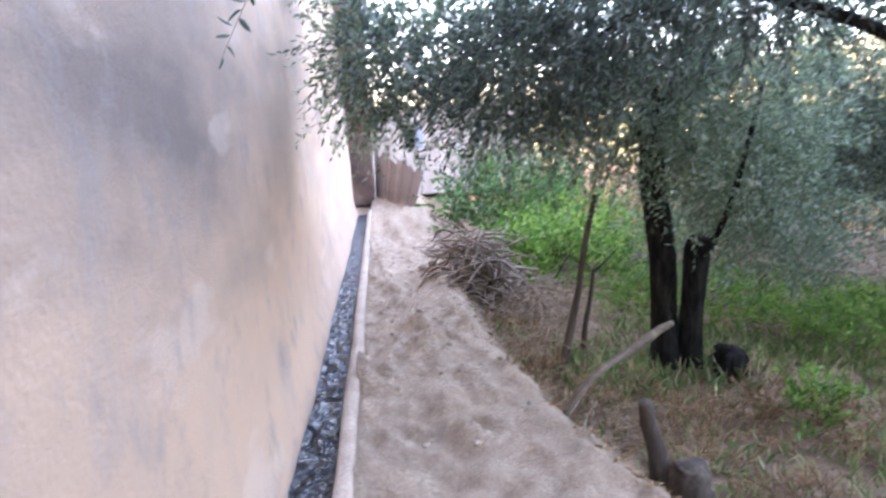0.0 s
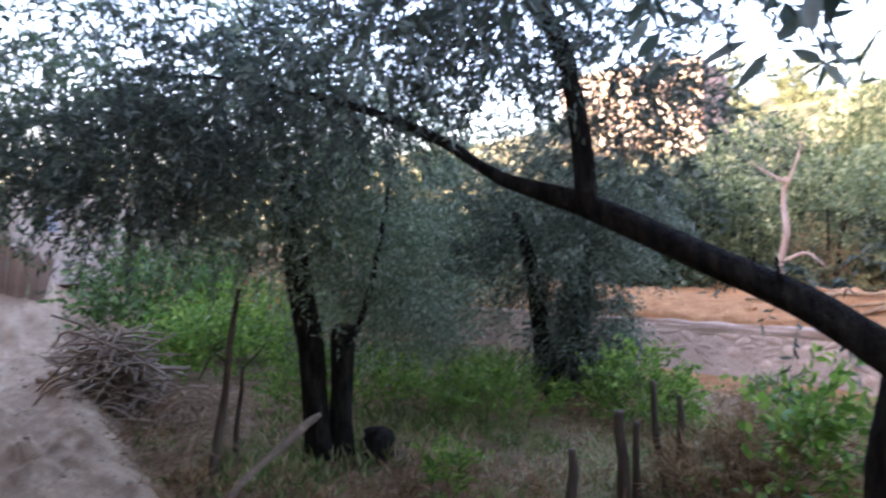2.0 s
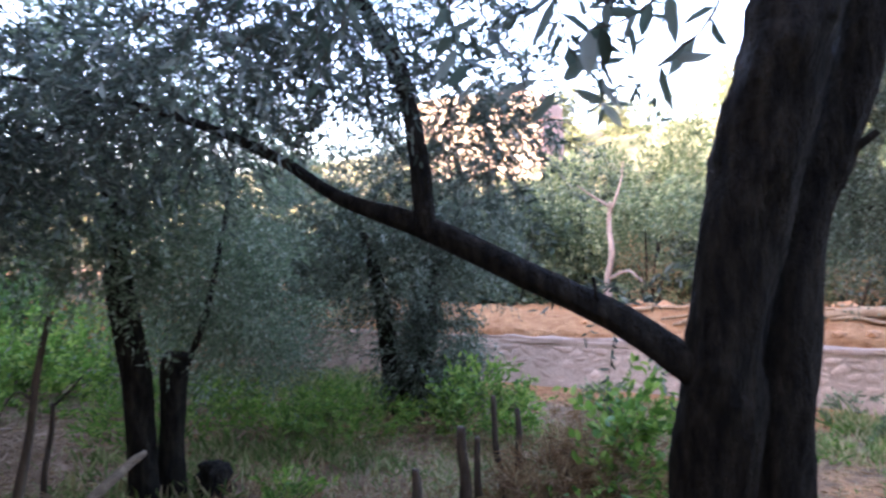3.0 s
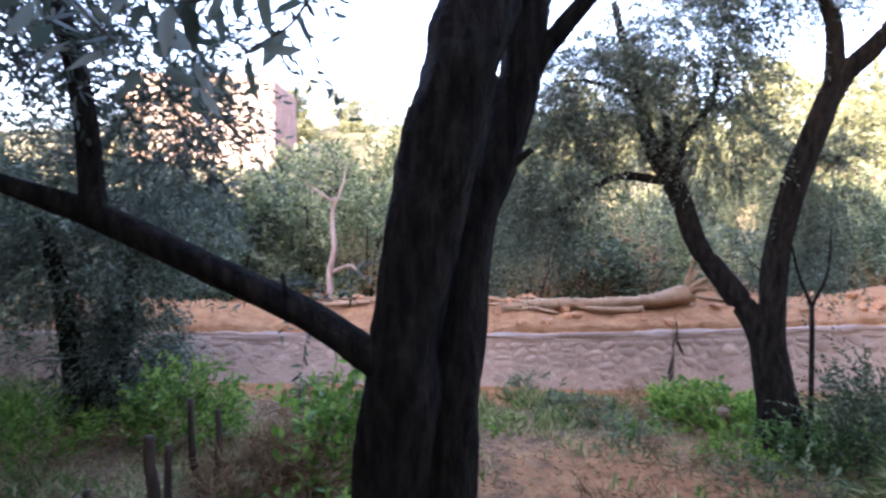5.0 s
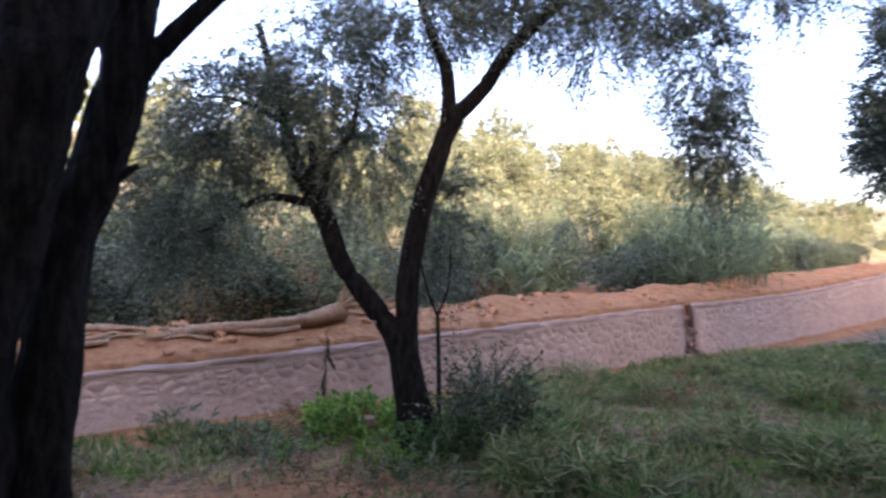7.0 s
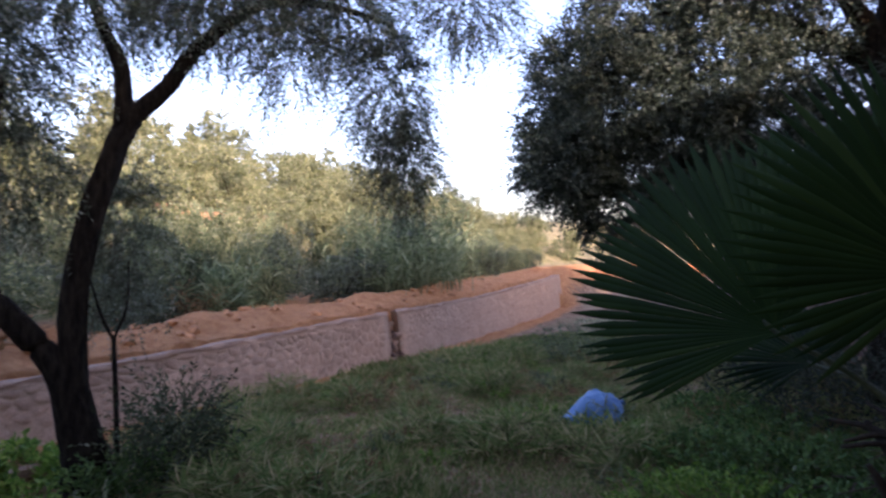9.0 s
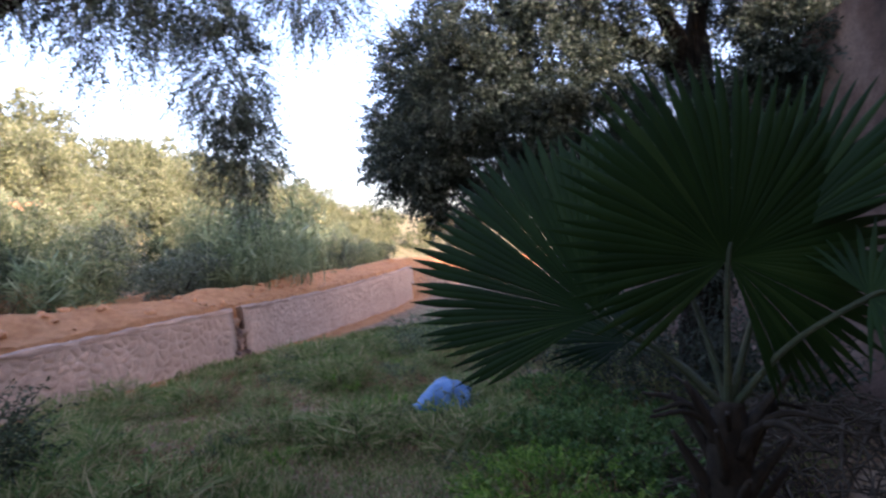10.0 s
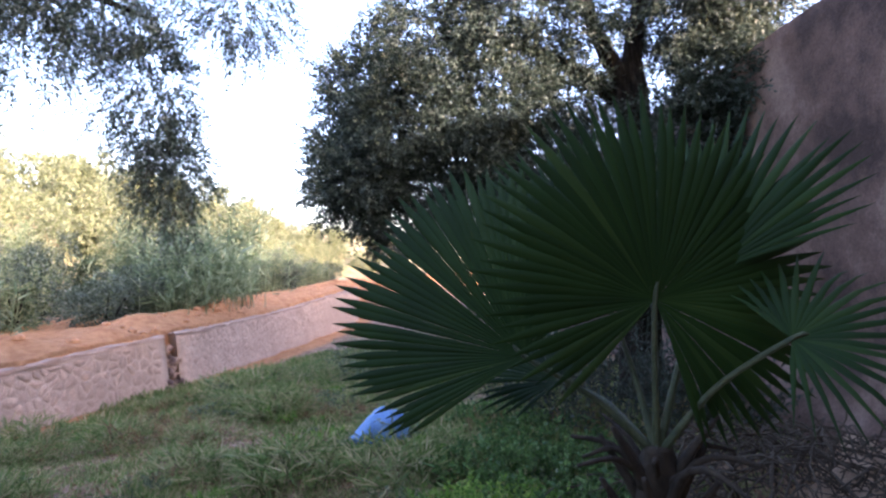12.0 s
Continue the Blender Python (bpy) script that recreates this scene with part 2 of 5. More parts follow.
def ground_mat():
    """Bare earth with dry litter; sand where the path runs, red soil on the spoil bank, by how the ground is made up."""
    m, nt, b = base("ground_soil", 0.95, 0.2)
    at = nt.nodes.new("ShaderNodeAttribute")
    at.attribute_name = "soil"
    sp = nt.nodes.new("ShaderNodeSeparateColor")
    nt.links.new(at.outputs["Color"], sp.inputs[0])
    big, mid, fine = tex(nt, 0.8, 5), tex(nt, 5, 6), tex(nt, 55, 5, 0.75)
    earth = ramp(nt, [(0.35, (0.20, 0.13, 0.07)), (0.5, (0.33, 0.215, 0.125)), (0.65, (0.47, 0.32, 0.205))])
    nt.links.new(mid.outputs[0], earth.inputs[0])
    sand = ramp(nt, [(0.3, (0.47, 0.315, 0.19)), (0.7, (0.65, 0.47, 0.305))])
    nt.links.new(mid.outputs[0], sand.inputs[0])
    red = ramp(nt, [(0.3, (0.41, 0.175, 0.065)), (0.7, (0.65, 0.34, 0.145))])
    nt.links.new(mid.outputs[0], red.inputs[0])
    grass = ramp(nt, [(0.35, (0.15, 0.16, 0.06)), (0.65, (0.34, 0.285, 0.15))])
    nt.links.new(big.outputs[0], grass.inputs[0])

    def mask(sock):
        ad = nt.nodes.new("ShaderNodeMath")
        ad.operation = "ADD"
        sc = nt.nodes.new("ShaderNodeMath")
        sc.operation = "MULTIPLY_ADD"
        sc.inputs[1].default_value, sc.inputs[2].default_value = 0.9, -0.45
        nt.links.new(mid.outputs[0], sc.inputs[0])
        nt.links.new(sock, ad.inputs[0])
        nt.links.new(sc.outputs[0], ad.inputs[1])
        rr = ramp(nt, [(0.35, (0, 0, 0)), (0.65, (1, 1, 1))])
        nt.links.new(ad.outputs[0], rr.inputs[0])
        return rr.outputs[0]

    c = mix(nt, mask(sp.outputs[2]), earth.outputs[0], grass.outputs[0])
    c = mix(nt, mask(sp.outputs[1]), c, red.outputs[0])
    c = mix(nt, mask(sp.outputs[0]), c, sand.outputs[0])
    g = ramp(nt, [(0.3, (0.7, 0.7, 0.7)), (0.7, (1.15, 1.15, 1.15))])
    nt.links.new(fine.outputs[0], g.inputs[0])
    nt.links.new(mix(nt, 1.0, c, g.outputs[0], "MULTIPLY"), b.inputs["Base Color"])
    lump = tex(nt, 9, 3, 0.55)
    tot = nt.nodes.new("ShaderNodeMath")
    tot.operation = "MULTIPLY_ADD"
    tot.inputs[1].default_value = 2.2
    nt.links.new(lump.outputs[0], tot.inputs[0])
    nt.links.new(fine.outputs[0], tot.inputs[2])
    bump(nt, b, tot.outputs[0], 0.9, 0.06)
    return m


GROUND = ground_mat()


def water_mat():
    m, nt, b = base("running_water", 0.14, 0.3)
    b.inputs["Base Color"].default_value = (0.022, 0.022, 0.020, 1)
    n = tex(nt, 11, 3, 0.5, (1, 0.75, 1))
    bump(nt, b, n.outputs[0], 1.0, 0.14)
    return m


WATER = water_mat()

# ---- mesh helpers ----


def mesh_np(name, v, quads, mat, smooth=False):
    """A mesh from arrays of corners and of four-cornered faces."""
    me = bpy.data.meshes.new(name)
    v, quads = np.asarray(v, np.float32).reshape(-1, 3), np.asarray(quads, np.int32).reshape(-1, 4)
    me.vertices.add(len(v))
    me.vertices.foreach_set("co", v.ravel())
    me.loops.add(quads.size)
    me.loops.foreach_set("vertex_index", quads.ravel())
    me.polygons.add(len(quads))
    me.polygons.foreach_set("loop_start", np.arange(0, quads.size, 4, dtype=np.int32))
    if smooth:
        me.polygons.foreach_set("use_smooth", np.ones(len(quads), bool))
    me.update(calc_edges=True)
    me.materials.append(mat)
    return me


def hang(name, me, parent=None, label=""):
    ob = new(name, me)
    if parent is not None:
        ob.parent = parent
    if label:
        ob["label"] = label
    return ob


def part(name, bm, mat, parent=None, label="", smooth=False):
    me = bpy.data.meshes.new(name)
    bm.to_mesh(me)
    bm.free()
    me.materials.append(mat)
    if smooth:
        for p in me.polygons:
            p.use_smooth = True
    return hang(name, me, parent, label)


def thing(name, at, label, category, group="", turn=0):
    ob = new(name)
    ob.empty_display_size = 0.2
    ob.matrix_world = pose(*at, 0, 0, turn)
    return tagged(ob, label, category, group)


def smooth_line(pts, n):
    """Catmull-Rom through rows of x, y, z, radius."""
    p = np.asarray(pts, float)
    p = np.vstack([2 * p[0] - p[1], p, 2 * p[-1] - p[-2]])
    out = []
    for k in range(1, len(p) - 2):
        for u in np.linspace(0, 1, n, endpoint=False):
            a, b, c, d = p[k - 1:k + 3]
            out.append(0.5 * (2 * b + (c - a) * u + (2 * a - 5 * b + 4 * c - d) * u * u + (3 * b - a - 3 * c + d) * u ** 3))
    out.append(p[-2])
    return np.array(out)


def tube(pts, sides=10, steps=5, lump=0.12, seed=0, closed=True):
    """A limb with uneven bark along rows of x, y, z, radius: corners and faces."""
    line = smooth_line(pts, steps) if len(pts) > 2 else np.asarray(pts, float)
    n = len(line)
    tan = np.gradient(line[:, :3], axis=0)
    tan /= np.linalg.norm(tan, axis=1)[:, None] + 1e-9
    side = np.cross(tan, [0.31, 0.17, 0.0] + np.where(np.abs(tan[:, 2:3]) > 0.8, [[0.7, 0.2, 0]], [[0, 0, 1.0]]))
    side /= np.linalg.norm(side, axis=1)[:, None] + 1e-9
    up = np.cross(tan, side)
    ang = np.linspace(0, 2 * np.pi, sides, endpoint=False)
    rs = np.random.default_rng(seed + 11)
    ph, amp = rs.uniform(0, 6.28, 6), lump * rs.uniform(0.4, 1, 6)
    L = np.arange(n)[:, None] * 0.35
    wob = 1 + amp[0] * np.sin(2 * ang + ph[0] + L * 0.5) + amp[1] * np.sin(3 * ang + ph[1] - L) + amp[2] * 0.7 * np.sin(5 * ang + ph[2] + L * 1.3) + (amp[3] * 0.45 * np.sin(9 * ang + ph[3] + 0.6 * np.sin(L)) if sides > 20 else 0) + rs.normal(0, lump * 0.25, (n, sides))
    r = np.maximum(line[:, 3:4], 0.0008) * wob
    v = line[:, None, :3] + r[..., None] * (np.cos(ang)[None, :, None] * side[:, None] + np.sin(ang)[None, :, None] * up[:, None])
    i, j = np.meshgrid(np.arange(n - 1), np.arange(sides), indexing="ij")
    q = np.stack([i * sides + j, i * sides + (j + 1) % sides, (i + 1) * sides + (j + 1) % sides, (i + 1) * sides + j], -1).reshape(-1, 4)
    v = v.reshape(-1, 3)
    if closed:
        v = np.vstack([v, line[-1:, :3], line[:1, :3]])
        k = np.arange(0, sides, 2)
        e = (n - 1) * sides
        q = np.vstack([q, np.stack([e + k, e + (k + 1) % sides, e + (k + 2) % sides, np.full(len(k), n * sides)], -1),
                       np.stack([(k + 2) % sides, (k + 1) % sides, k, np.full(len(k), n * sides + 1)], -1)])
    return v, q


def join(pieces):
    vs, qs, o = [], [], 0
    for v, q in pieces:
        vs.append(v)
        qs.append(np.asarray(q) + o)
        o += len(v)
    return np.vstack(vs), np.vstack(qs)


def unit(v):
    return v / (np.linalg.norm(v, axis=-1, keepdims=True) + 1e-9)


def flat_leaves(p, d, length, width, rs):
    """Far leaves: one lozenge each."""
    n = len(p)
    d = unit(d)
    s = unit(np.cross(d, unit(rs.normal(size=(n, 3)))))
    l, w = (length * rs.uniform(0.65, 1.25, n))[:, None], (width * rs.uniform(0.75, 1.25, n))[:, None] / 2
    v = np.stack([p, p + d * l * 0.45 + s * w, p + d * l, p + d * l * 0.45 - s * w], 1).reshape(-1, 3)
    return v, np.arange(n)[:, None] * 4 + np.arange(4)


def leaves(p, d, length, width, rs, fold=0.18, bend=0.15):
    """Lance-shaped leaves at p that point along d: six corners and two folded faces each."""
    n = len(p)
    d = unit(d)
    s = unit(np.cross(d, unit(rs.normal(size=(n, 3)))))
    u = np.cross(s, d)
    l = (length * rs.uniform(0.65, 1.25, n))[:, None]
    w = (width * rs.uniform(0.75, 1.25, n))[:, None] / 2
    f = fold * w * 2
    b = bend * l
    v = np.stack([p, p + d * l * 0.3 + s * w + u * f, p + d * l * 0.68 + s * w * 0.85 + u * f - u * b * 0.4, p + d * l - u * b,
                  p + d * l * 0.68 - s * w * 0.85 + u * f - u * b * 0.4, p + d * l * 0.3 - s * w + u * f], 1).reshape(-1, 3)
    k = np.arange(n)[:, None] * 6
    return v, np.concatenate([k + [0, 1, 2, 3], k + [3, 4, 5, 0]], 0)


def twigs_and_leaves(centres, out, rs, twig=0.32, per=14, length=0.055, width=0.013, droop=0.35, stem=0.0018, far=False, flat=False):
    """Twigs that start at centres and run along out, with leaves in pairs along them. Returns the twig mesh and the leaf mesh."""
    n = len(centres)
    d = unit(out + rs.normal(0, 0.35, (n, 3)))
    L = twig * rs.uniform(0.6, 1.3, n)
    t = np.linspace(0.08, 1, per)
    down = np.zeros((n, 1, 3))
    down[..., 2] = -droop
    pos = centres[:, None] + L[:, None, None] * (d[:, None] * t[None, :, None] + down * (t ** 2)[None, :, None])
    tang = unit(d[:, None] + 2 * down * t[None, :, None])
    p = pos.reshape(-1, 3)
    dirs = unit(tang.reshape(-1, 3) * 0.75 + unit(rs.normal(size=p.shape)) * 0.75)
    if far:
        return None, flat_leaves(p, dirs, length, width * 1.3, rs)
    lv = flat_leaves(p, dirs, length, width * 1.2, rs) if flat else leaves(p, dirs, length, width, rs)
    # stems: two straight pieces, each a three-sided prism
    idx = [per // 2, per - 1]
    line = np.concatenate([centres[:, None], pos[:, idx]], 1)
    offs = np.array([[1, 0, 0], [-0.5, 0.6, 0.6], [-0.5, -0.6, -0.6]]) * stem
    v = (line[:, :, None] + offs[None, None] * np.array([1.3, 0.85, 0.35])[None, :, None, None]).reshape(-1, 3)
    k = np.arange(n)[:, None] * 9
    q = []
    for a in range(2):
        for b in range(3):
            q.append(k + np.array([a * 3 + b, a * 3 + (b + 1) % 3, a * 3 + 3 + (b + 1) % 3, a * 3 + 3 + b]))
    return (v, np.concatenate(q, 0)), lv


def blob(rs, c, r, n, shell=0.45):
    """Points in an ellipsoid, more towards its skin, broken into clumps. Returns places and outward directions."""
    d = unit(rs.normal(size=(n, 3)))
    rad = rs.uniform(shell, 1, n) ** 0.6
    clump = 0.75 + 0.35 * np.sin(d[:, 0] * 5 + c[0] * 3) * np.sin(d[:, 1] * 5 + c[1] * 2) + 0.2 * np.sin(d[:, 2] * 9 + c[2])
    return np.array(c) + d * np.array(r) * (rad * clump)[:, None], unit(d * np.array(r))


def crown(parent, blobs, rs, mat, per=14, length=0.055, width=0.013, twig=0.32, droop=0.35, stem=0.0018, far=False, flat=False):
    """blobs: rows of centre, radii, number of twigs. Two meshes: the twigs and the foliage."""
    c, o = zip(*[blob(rs, b[:3], b[3:6], int(b[6])) for b in blobs])
    c, o = np.vstack(c), np.vstack(o)
    o[:, 2] -= 0.1
    tw, lv = twigs_and_leaves(c, o, rs, twig, per, length, width, droop, stem, far, flat)
    if tw:
        tagged(hang("twig", mesh_np("twig", *tw, TWIG), parent), kind="stuff")
    return hang("foliage", mesh_np("foliage", *lv, mat), parent)


# ---- the lie of the land ----
EDGE = np.array([(-30, 0.6), (-9, 0.5), (-3, 1.0), (0, 1.15), (2.4, 0.98), (3.7, 0.80), (5.9, 0.62), (7.5, 0.66), (11.8, 0.72), (20, 1.1), (40, 1.5)])
RIVER = np.array([(-60, 46), (-24, 21.0), (-18.6, 17.4), (-13, 14.3), (-8, 11.75), (-1, 9.15), (1, 8.5), (4.2, 7.45), (6.5, 6.6), (9, 5.6), (15, 4.5), (40, 2.0)])
TOP = np.array([(-24, 1.0), (-18.6, 0.88), (-13, 0.62), (-8, 0.54), (-1, 0.24), (1, 0.14), (4.2, 0.08), (9, 0.05), (20, 0.0)])
FOOT = -0.52


def step(a, b, x):
    t = np.clip((x - a) / (b - a), 0, 1)
    return t * t * (3 - 2 * t)


def waves(x, y, scale, seed):
    rs = np.random.default_rng(seed)
    z = 0
    for k in range(7):
        th, f, ph = rs.uniform(0, 6.28), scale * rs.uniform(0.6, 1.9), rs.uniform(0, 6.28)
        z = z + np.sin((x * np.cos(th) + y * np.sin(th)) * f + ph)
    return z / 7


def river_s(x, y):
    """Distance beyond the foot of the stone river wall."""
    return (x - np.interp(y, RIVER[:, 0], RIVER[:, 1])) * 0.93


def land(x, y):
    x, y = np.asarray(x, float), np.asarray(y, float)
    xe = np.interp(y, EDGE[:, 0], EDGE[:, 1]) + 0.13 * waves(x * 0, y, 2.4, 3) + 0.05 * waves(x, y, 9, 23)
    off = step(0.0, 0.6, x - xe)
    z = -0.4 * off + (1 - off) * (0.06 * waves(x, y, 6, 1) + 0.17 * np.abs(waves(x, y * 0.7, 13, 2)) - 0.06 + 0.045 * waves(x, y, 30, 19)) + off * (0.04 * waves(x, y, 2.0, 4) + 0.03 * waves(x, y, 6, 5))
    z = np.where(x < -0.27, -0.25, z)
    s = river_s(x, y)
    z = z + (FOOT + 0.4) * step(-3.5, -0.3, s)
    top = np.interp(y, TOP[:, 0], TOP[:, 1])
    bank = top + 0.03 + 0.30 * np.exp(-((s - 1.5) / 0.7) ** 2) * (0.8 + 0.7 * waves(x, y, 2.2, 8)) + 0.05 * waves(x, y, 5, 9)
    bank = bank - 0.15 * step(2.5, 6, s) + 4.4 * step(15, 25, s) + 7.0 * step(27, 55, s) + 0.5 * waves(x, y, 0.25, 6) * step(12, 25, s)
    w = step(0.27, 0.42, s)
    return z * (1 - w) + bank * w


xs = np.concatenate([[-400, -200, -100, -50, -20, -8, -3, -1.2, -0.6, -0.3, -0.24], np.arange(-0.17, 1.6, 0.06), np.arange(1.65, 12.5, 0.13), np.arange(12.6, 20, 0.16), np.arange(20.4, 60, 1.6), [70, 90, 120, 180, 260, 400, 800]])
ys = np.concatenate([[-800, -400, -200, -120, -80, -60, -50], np.arange(-44, -22, 1.0), np.arange(-22, -10, 0.16), np.arange(-9.9, 2.0, 0.13), np.arange(2.05, 8.0, 0.065), np.arange(8.05, 10, 0.13), np.arange(10.1, 24, 0.4), [26, 30, 40, 60, 100, 200, 400, 800]])
X, Y = np.meshgrid(xs, ys, indexing="ij")
Z = land(X, Y)
i, j = np.meshgrid(np.arange(len(xs) - 1), np.arange(len(ys) - 1), indexing="ij")
nY = len(ys)
ground_me = mesh_np("ground", np.stack([X, Y, Z], -1), np.stack([i * nY + j, (i + 1) * nY + j, (i + 1) * nY + j + 1, i * nY + j + 1], -1), GROUND, True)
xe = np.interp(Y, EDGE[:, 0], EDGE[:, 1])
S = river_s(X, Y)
soil = np.zeros((X.size, 4), np.float32)
soil[:, 0] = (1 - step(0.0, 0.5, X - xe)).ravel()
soil[:, 1] = (step(-1.2, -0.2, S) * (1 - 0.92 * step(5, 9, S)) * 0.95 + 0.70 * np.exp(-((X - 5.4) / 2.0) ** 2 - ((Y + 0.2) / 2.0) ** 2)).ravel()
soil[:, 2] = (step(0.6, 2.0, X - xe) * (0.42 + 0.40 * waves(X, Y, 1.3, 12) - 0.35 * np.exp(-((X - 2.6) / 1.5) ** 2 - ((Y - 3.6) / 1.5) ** 2)) * (1 - step(-1.2, -0.3, S)) + 0.75 * step(6, 10, S)).ravel()
soil[:, 3] = 1
ca = ground_me.color_attributes.new("soil", "FLOAT_COLOR", "POINT")
ca.data.foreach_set("color", np.clip(soil, 0, 1).ravel())
tagged(new("ground", ground_me), "bare sandy path, dry orchard earth with grass and red river soil", "ground", kind="structure")


def lz(x, y):
    return float(land(x, y))


# ---- house wall along the path, with the water channel at its foot ----


def box(bm, x0, y0, z0, x1, y1, z1):
    m = Matrix.Translation(((x0 + x1) / 2, (y0 + y1) / 2, (z0 + z1) / 2)) @ Matrix.Diagonal((x1 - x0, y1 - y0, z1 - z0, 1))
    return bmesh.ops.create_cube(bm, size=1, matrix=m)["verts"]


def plaster_wall(name, a, b, height, mat, label, thick=0.5, flare=0.05, seed=0, foot=-0.3, lean=0.0):
    """A hand-plastered wall between two plan points; its face (towards the left of a-b) swells and flares at the foot."""
    a, b = np.array(a, float), np.array(b, float)
    L = np.linalg.norm(b - a)
    d = (b - a) / L
    nrm = np.array([-d[1], d[0]])
    us, hs = np.linspace(0, L, int(L / 0.2) + 2), np.concatenate([[foot], np.linspace(0, 1.2, 14), np.linspace(1.4, height, 16)])
    U, H = np.meshgrid(us, hs, indexing="ij")
    off = 0.035 * waves(U, H, 1.1, seed + 20) + 0.015 * waves(U, H, 4, seed + 21) + flare * np.exp(-np.clip(H, 0, None) / 0.22)
    off = off - lean * np.clip(H, 0, None)
    top = H + np.where(H > height - 0.01, 0.05 * waves(U, H * 0, 2.0, seed + 22), 0)
    front = np.stack([a[0] + d[0] * U + nrm[0] * off, a[1] + d[1] * U + nrm[1] * off, top], -1)
    back = np.stack([a[0] + d[0] * U - nrm[0] * thick, a[1] + d[1] * U - nrm[1] * thick, top], -1)
    m, n = U.shape
    i, j = np.meshgrid(np.arange(m - 1), np.arange(n - 1), indexing="ij")
    q = np.stack([i * n + j, (i + 1) * n + j, (i + 1) * n + j + 1, i * n + j + 1], -1).reshape(-1, 4)
    o = m * n
    k = np.arange(m - 1)
    h = np.arange(n - 1)
    caps = [np.stack([k * n + n - 1, (k + 1) * n + n - 1, o + (k + 1) * n + n - 1, o + k * n + n - 1], -1),
            np.stack([h, h + 1, o + h + 1, o + h], -1), np.stack([(m - 1) * n + h + 1, (m - 1) * n + h, o + (m - 1) * n + h, o + (m - 1) * n + h + 1], -1)]
    me = mesh_np(name, np.concatenate([front.reshape(-1, 3), back.reshape(-1, 3)]), np.vstack([q, q[:, ::-1] + o, *caps]), mat, False)
    return tagged(new(name, me), label, "wall", kind="structure")


plaster_wall("wall_house", (-0.62, 14.6), (-0.62, -7.6), 6.5, PLASTER, "tall old house wall of stained peach and grey plaster", seed=1, lean=0.028, flare=0.075)
# yard wall runs on unseen behind the olive to keep sun off the river bend
plaster_wall("wall_yard", (-0.62, -7.6), (18.0, -32.4), 4.9, MUD, "high brown mud-plastered yard wall in deep shade, lengthened out of view to block sun", seed=2, flare=0.2)

# channel: two concrete lips, a bed and the running water
rs = np.random.default_rng(21)
yy = np.linspace(-7.0, 15.0, 160)
xx, yw = np.linspace(-0.565, -0.31, 11), np.linspace(-3.0, 14.9, 760)
U, V = np.meshgrid(xx, yw, indexing="ij")
wz = -0.075 + 0.014 * waves(U, V * 0.7, 40, 31) + 0.014 * waves(U, V * 0.8, 75, 32)
i, j = np.meshgrid(np.arange(len(xx) - 1), np.arange(len(yw) - 1), indexing="ij")
q = np.stack([i * 760 + j, (i + 1) * 760 + j, (i + 1) * 760 + j + 1, i * 760 + j + 1], -1)
tagged(new("water", mesh_np("water", np.stack([U, V, wz], -1), q, WATER, True)), "dark rippling water running in the narrow channel", "water", kind="structure")
channel = thing("irrigation_channel", (0, 0, 0), "narrow worn concrete irrigation channel along the house wall", "water channel")


def lip(name, x0, x1, top, seed):
    prof = np.array([(x0, -0.24), (x0, top - 0.02), (x0 + 0.015, top), (x1 - 0.02, top), (x1, top - 0.02), (x1, -0.24)])
    w = 0.012 * waves(yy, yy * 0, 3.0, seed)[:, None]
    v = np.stack([prof[None, :, 0] + w, np.repeat(yy[:, None], 6, 1), prof[None, :, 1] + 0.010 * waves(yy, yy * 0, 5.0, seed + 1)[:, None] + rs.normal(0, 0.003, (160, 6))], -1)
    i, j = np.meshgrid(np.arange(159), np.arange(5), indexing="ij")
    q = np.stack([i * 6 + j, i * 6 + j + 1, (i + 1) * 6 + j + 1, (i + 1) * 6 + j], -1)
    hang(name, mesh_np(name, v, q, CONCRETE), channel)


lip("rim", -0.315, -0.225, 0.035, 41)
lip("wall_side_rim", -0.62, -0.555, -0.055, 43)

# ---- far end of the path: brown pillar, picket fence, pale house ----
# only the narrow end face shows; the depth westwards is added to shade the cottage
bm = bmesh.new()
box(bm, -7.0, 18.2, -0.2, -0.17, 30.0, 6.3)
bmesh.ops.bevel(bm, geom=bm.edges[:], offset=0.05, segments=2, affect="EDGES")
tagged(part("wall_end_house", bm, MUD), "tall brown mud house closing the end of the wall, unseen depth added to shade the cottage", "wall", kind="structure")
# added out of view: stops low sun reaching the fence past the house corner
bm = bmesh.new()
box(bm, -7.0, 14.0, -0.2, -1.25, 18.19, 6.4)
tagged(part("wall_sun_block", bm, PLASTER), "unseen plastered block behind the house corner, added to keep sun off the fence", "wall", kind="structure")
cottage = thing("cottage", (2.6, 22.4, 0), "pale plastered cottage with a small dark window", "house")
bm = bmesh.new()
for b in ((-3.4, 0, -0.3, -1.6, 2.5, 2.7), (-1.25, 0, -0.3, 3.0, 2.5, 2.7), (-1.6, 0, -0.3, -1.25, 2.5, 1.35), (-1.6, 0, 2.15, -1.25, 2.5, 2.7)):
    box(bm, *b)
part("wall", bm, PALEPLASTER, cottage)
bm = bmesh.new()
box(bm, -3.5, -0.08, 2.704, 3.1, 2.6, 2.82)
part("roof", bm, PALEPLASTER, cottage)
bm = bmesh.new()
box(bm, -1.6, 0.2, 1.35, -1.25, 0.24, 2.15)
part("window_pane", bm, DARK, cottage, "dark window opening")
bm = bmesh.new()
box(bm, -1.24, -0.05, 1.33, -0.98, -0.008, 2.17)
part("shutter", bm, GREYPAINT, cottage, "open grey shutter")
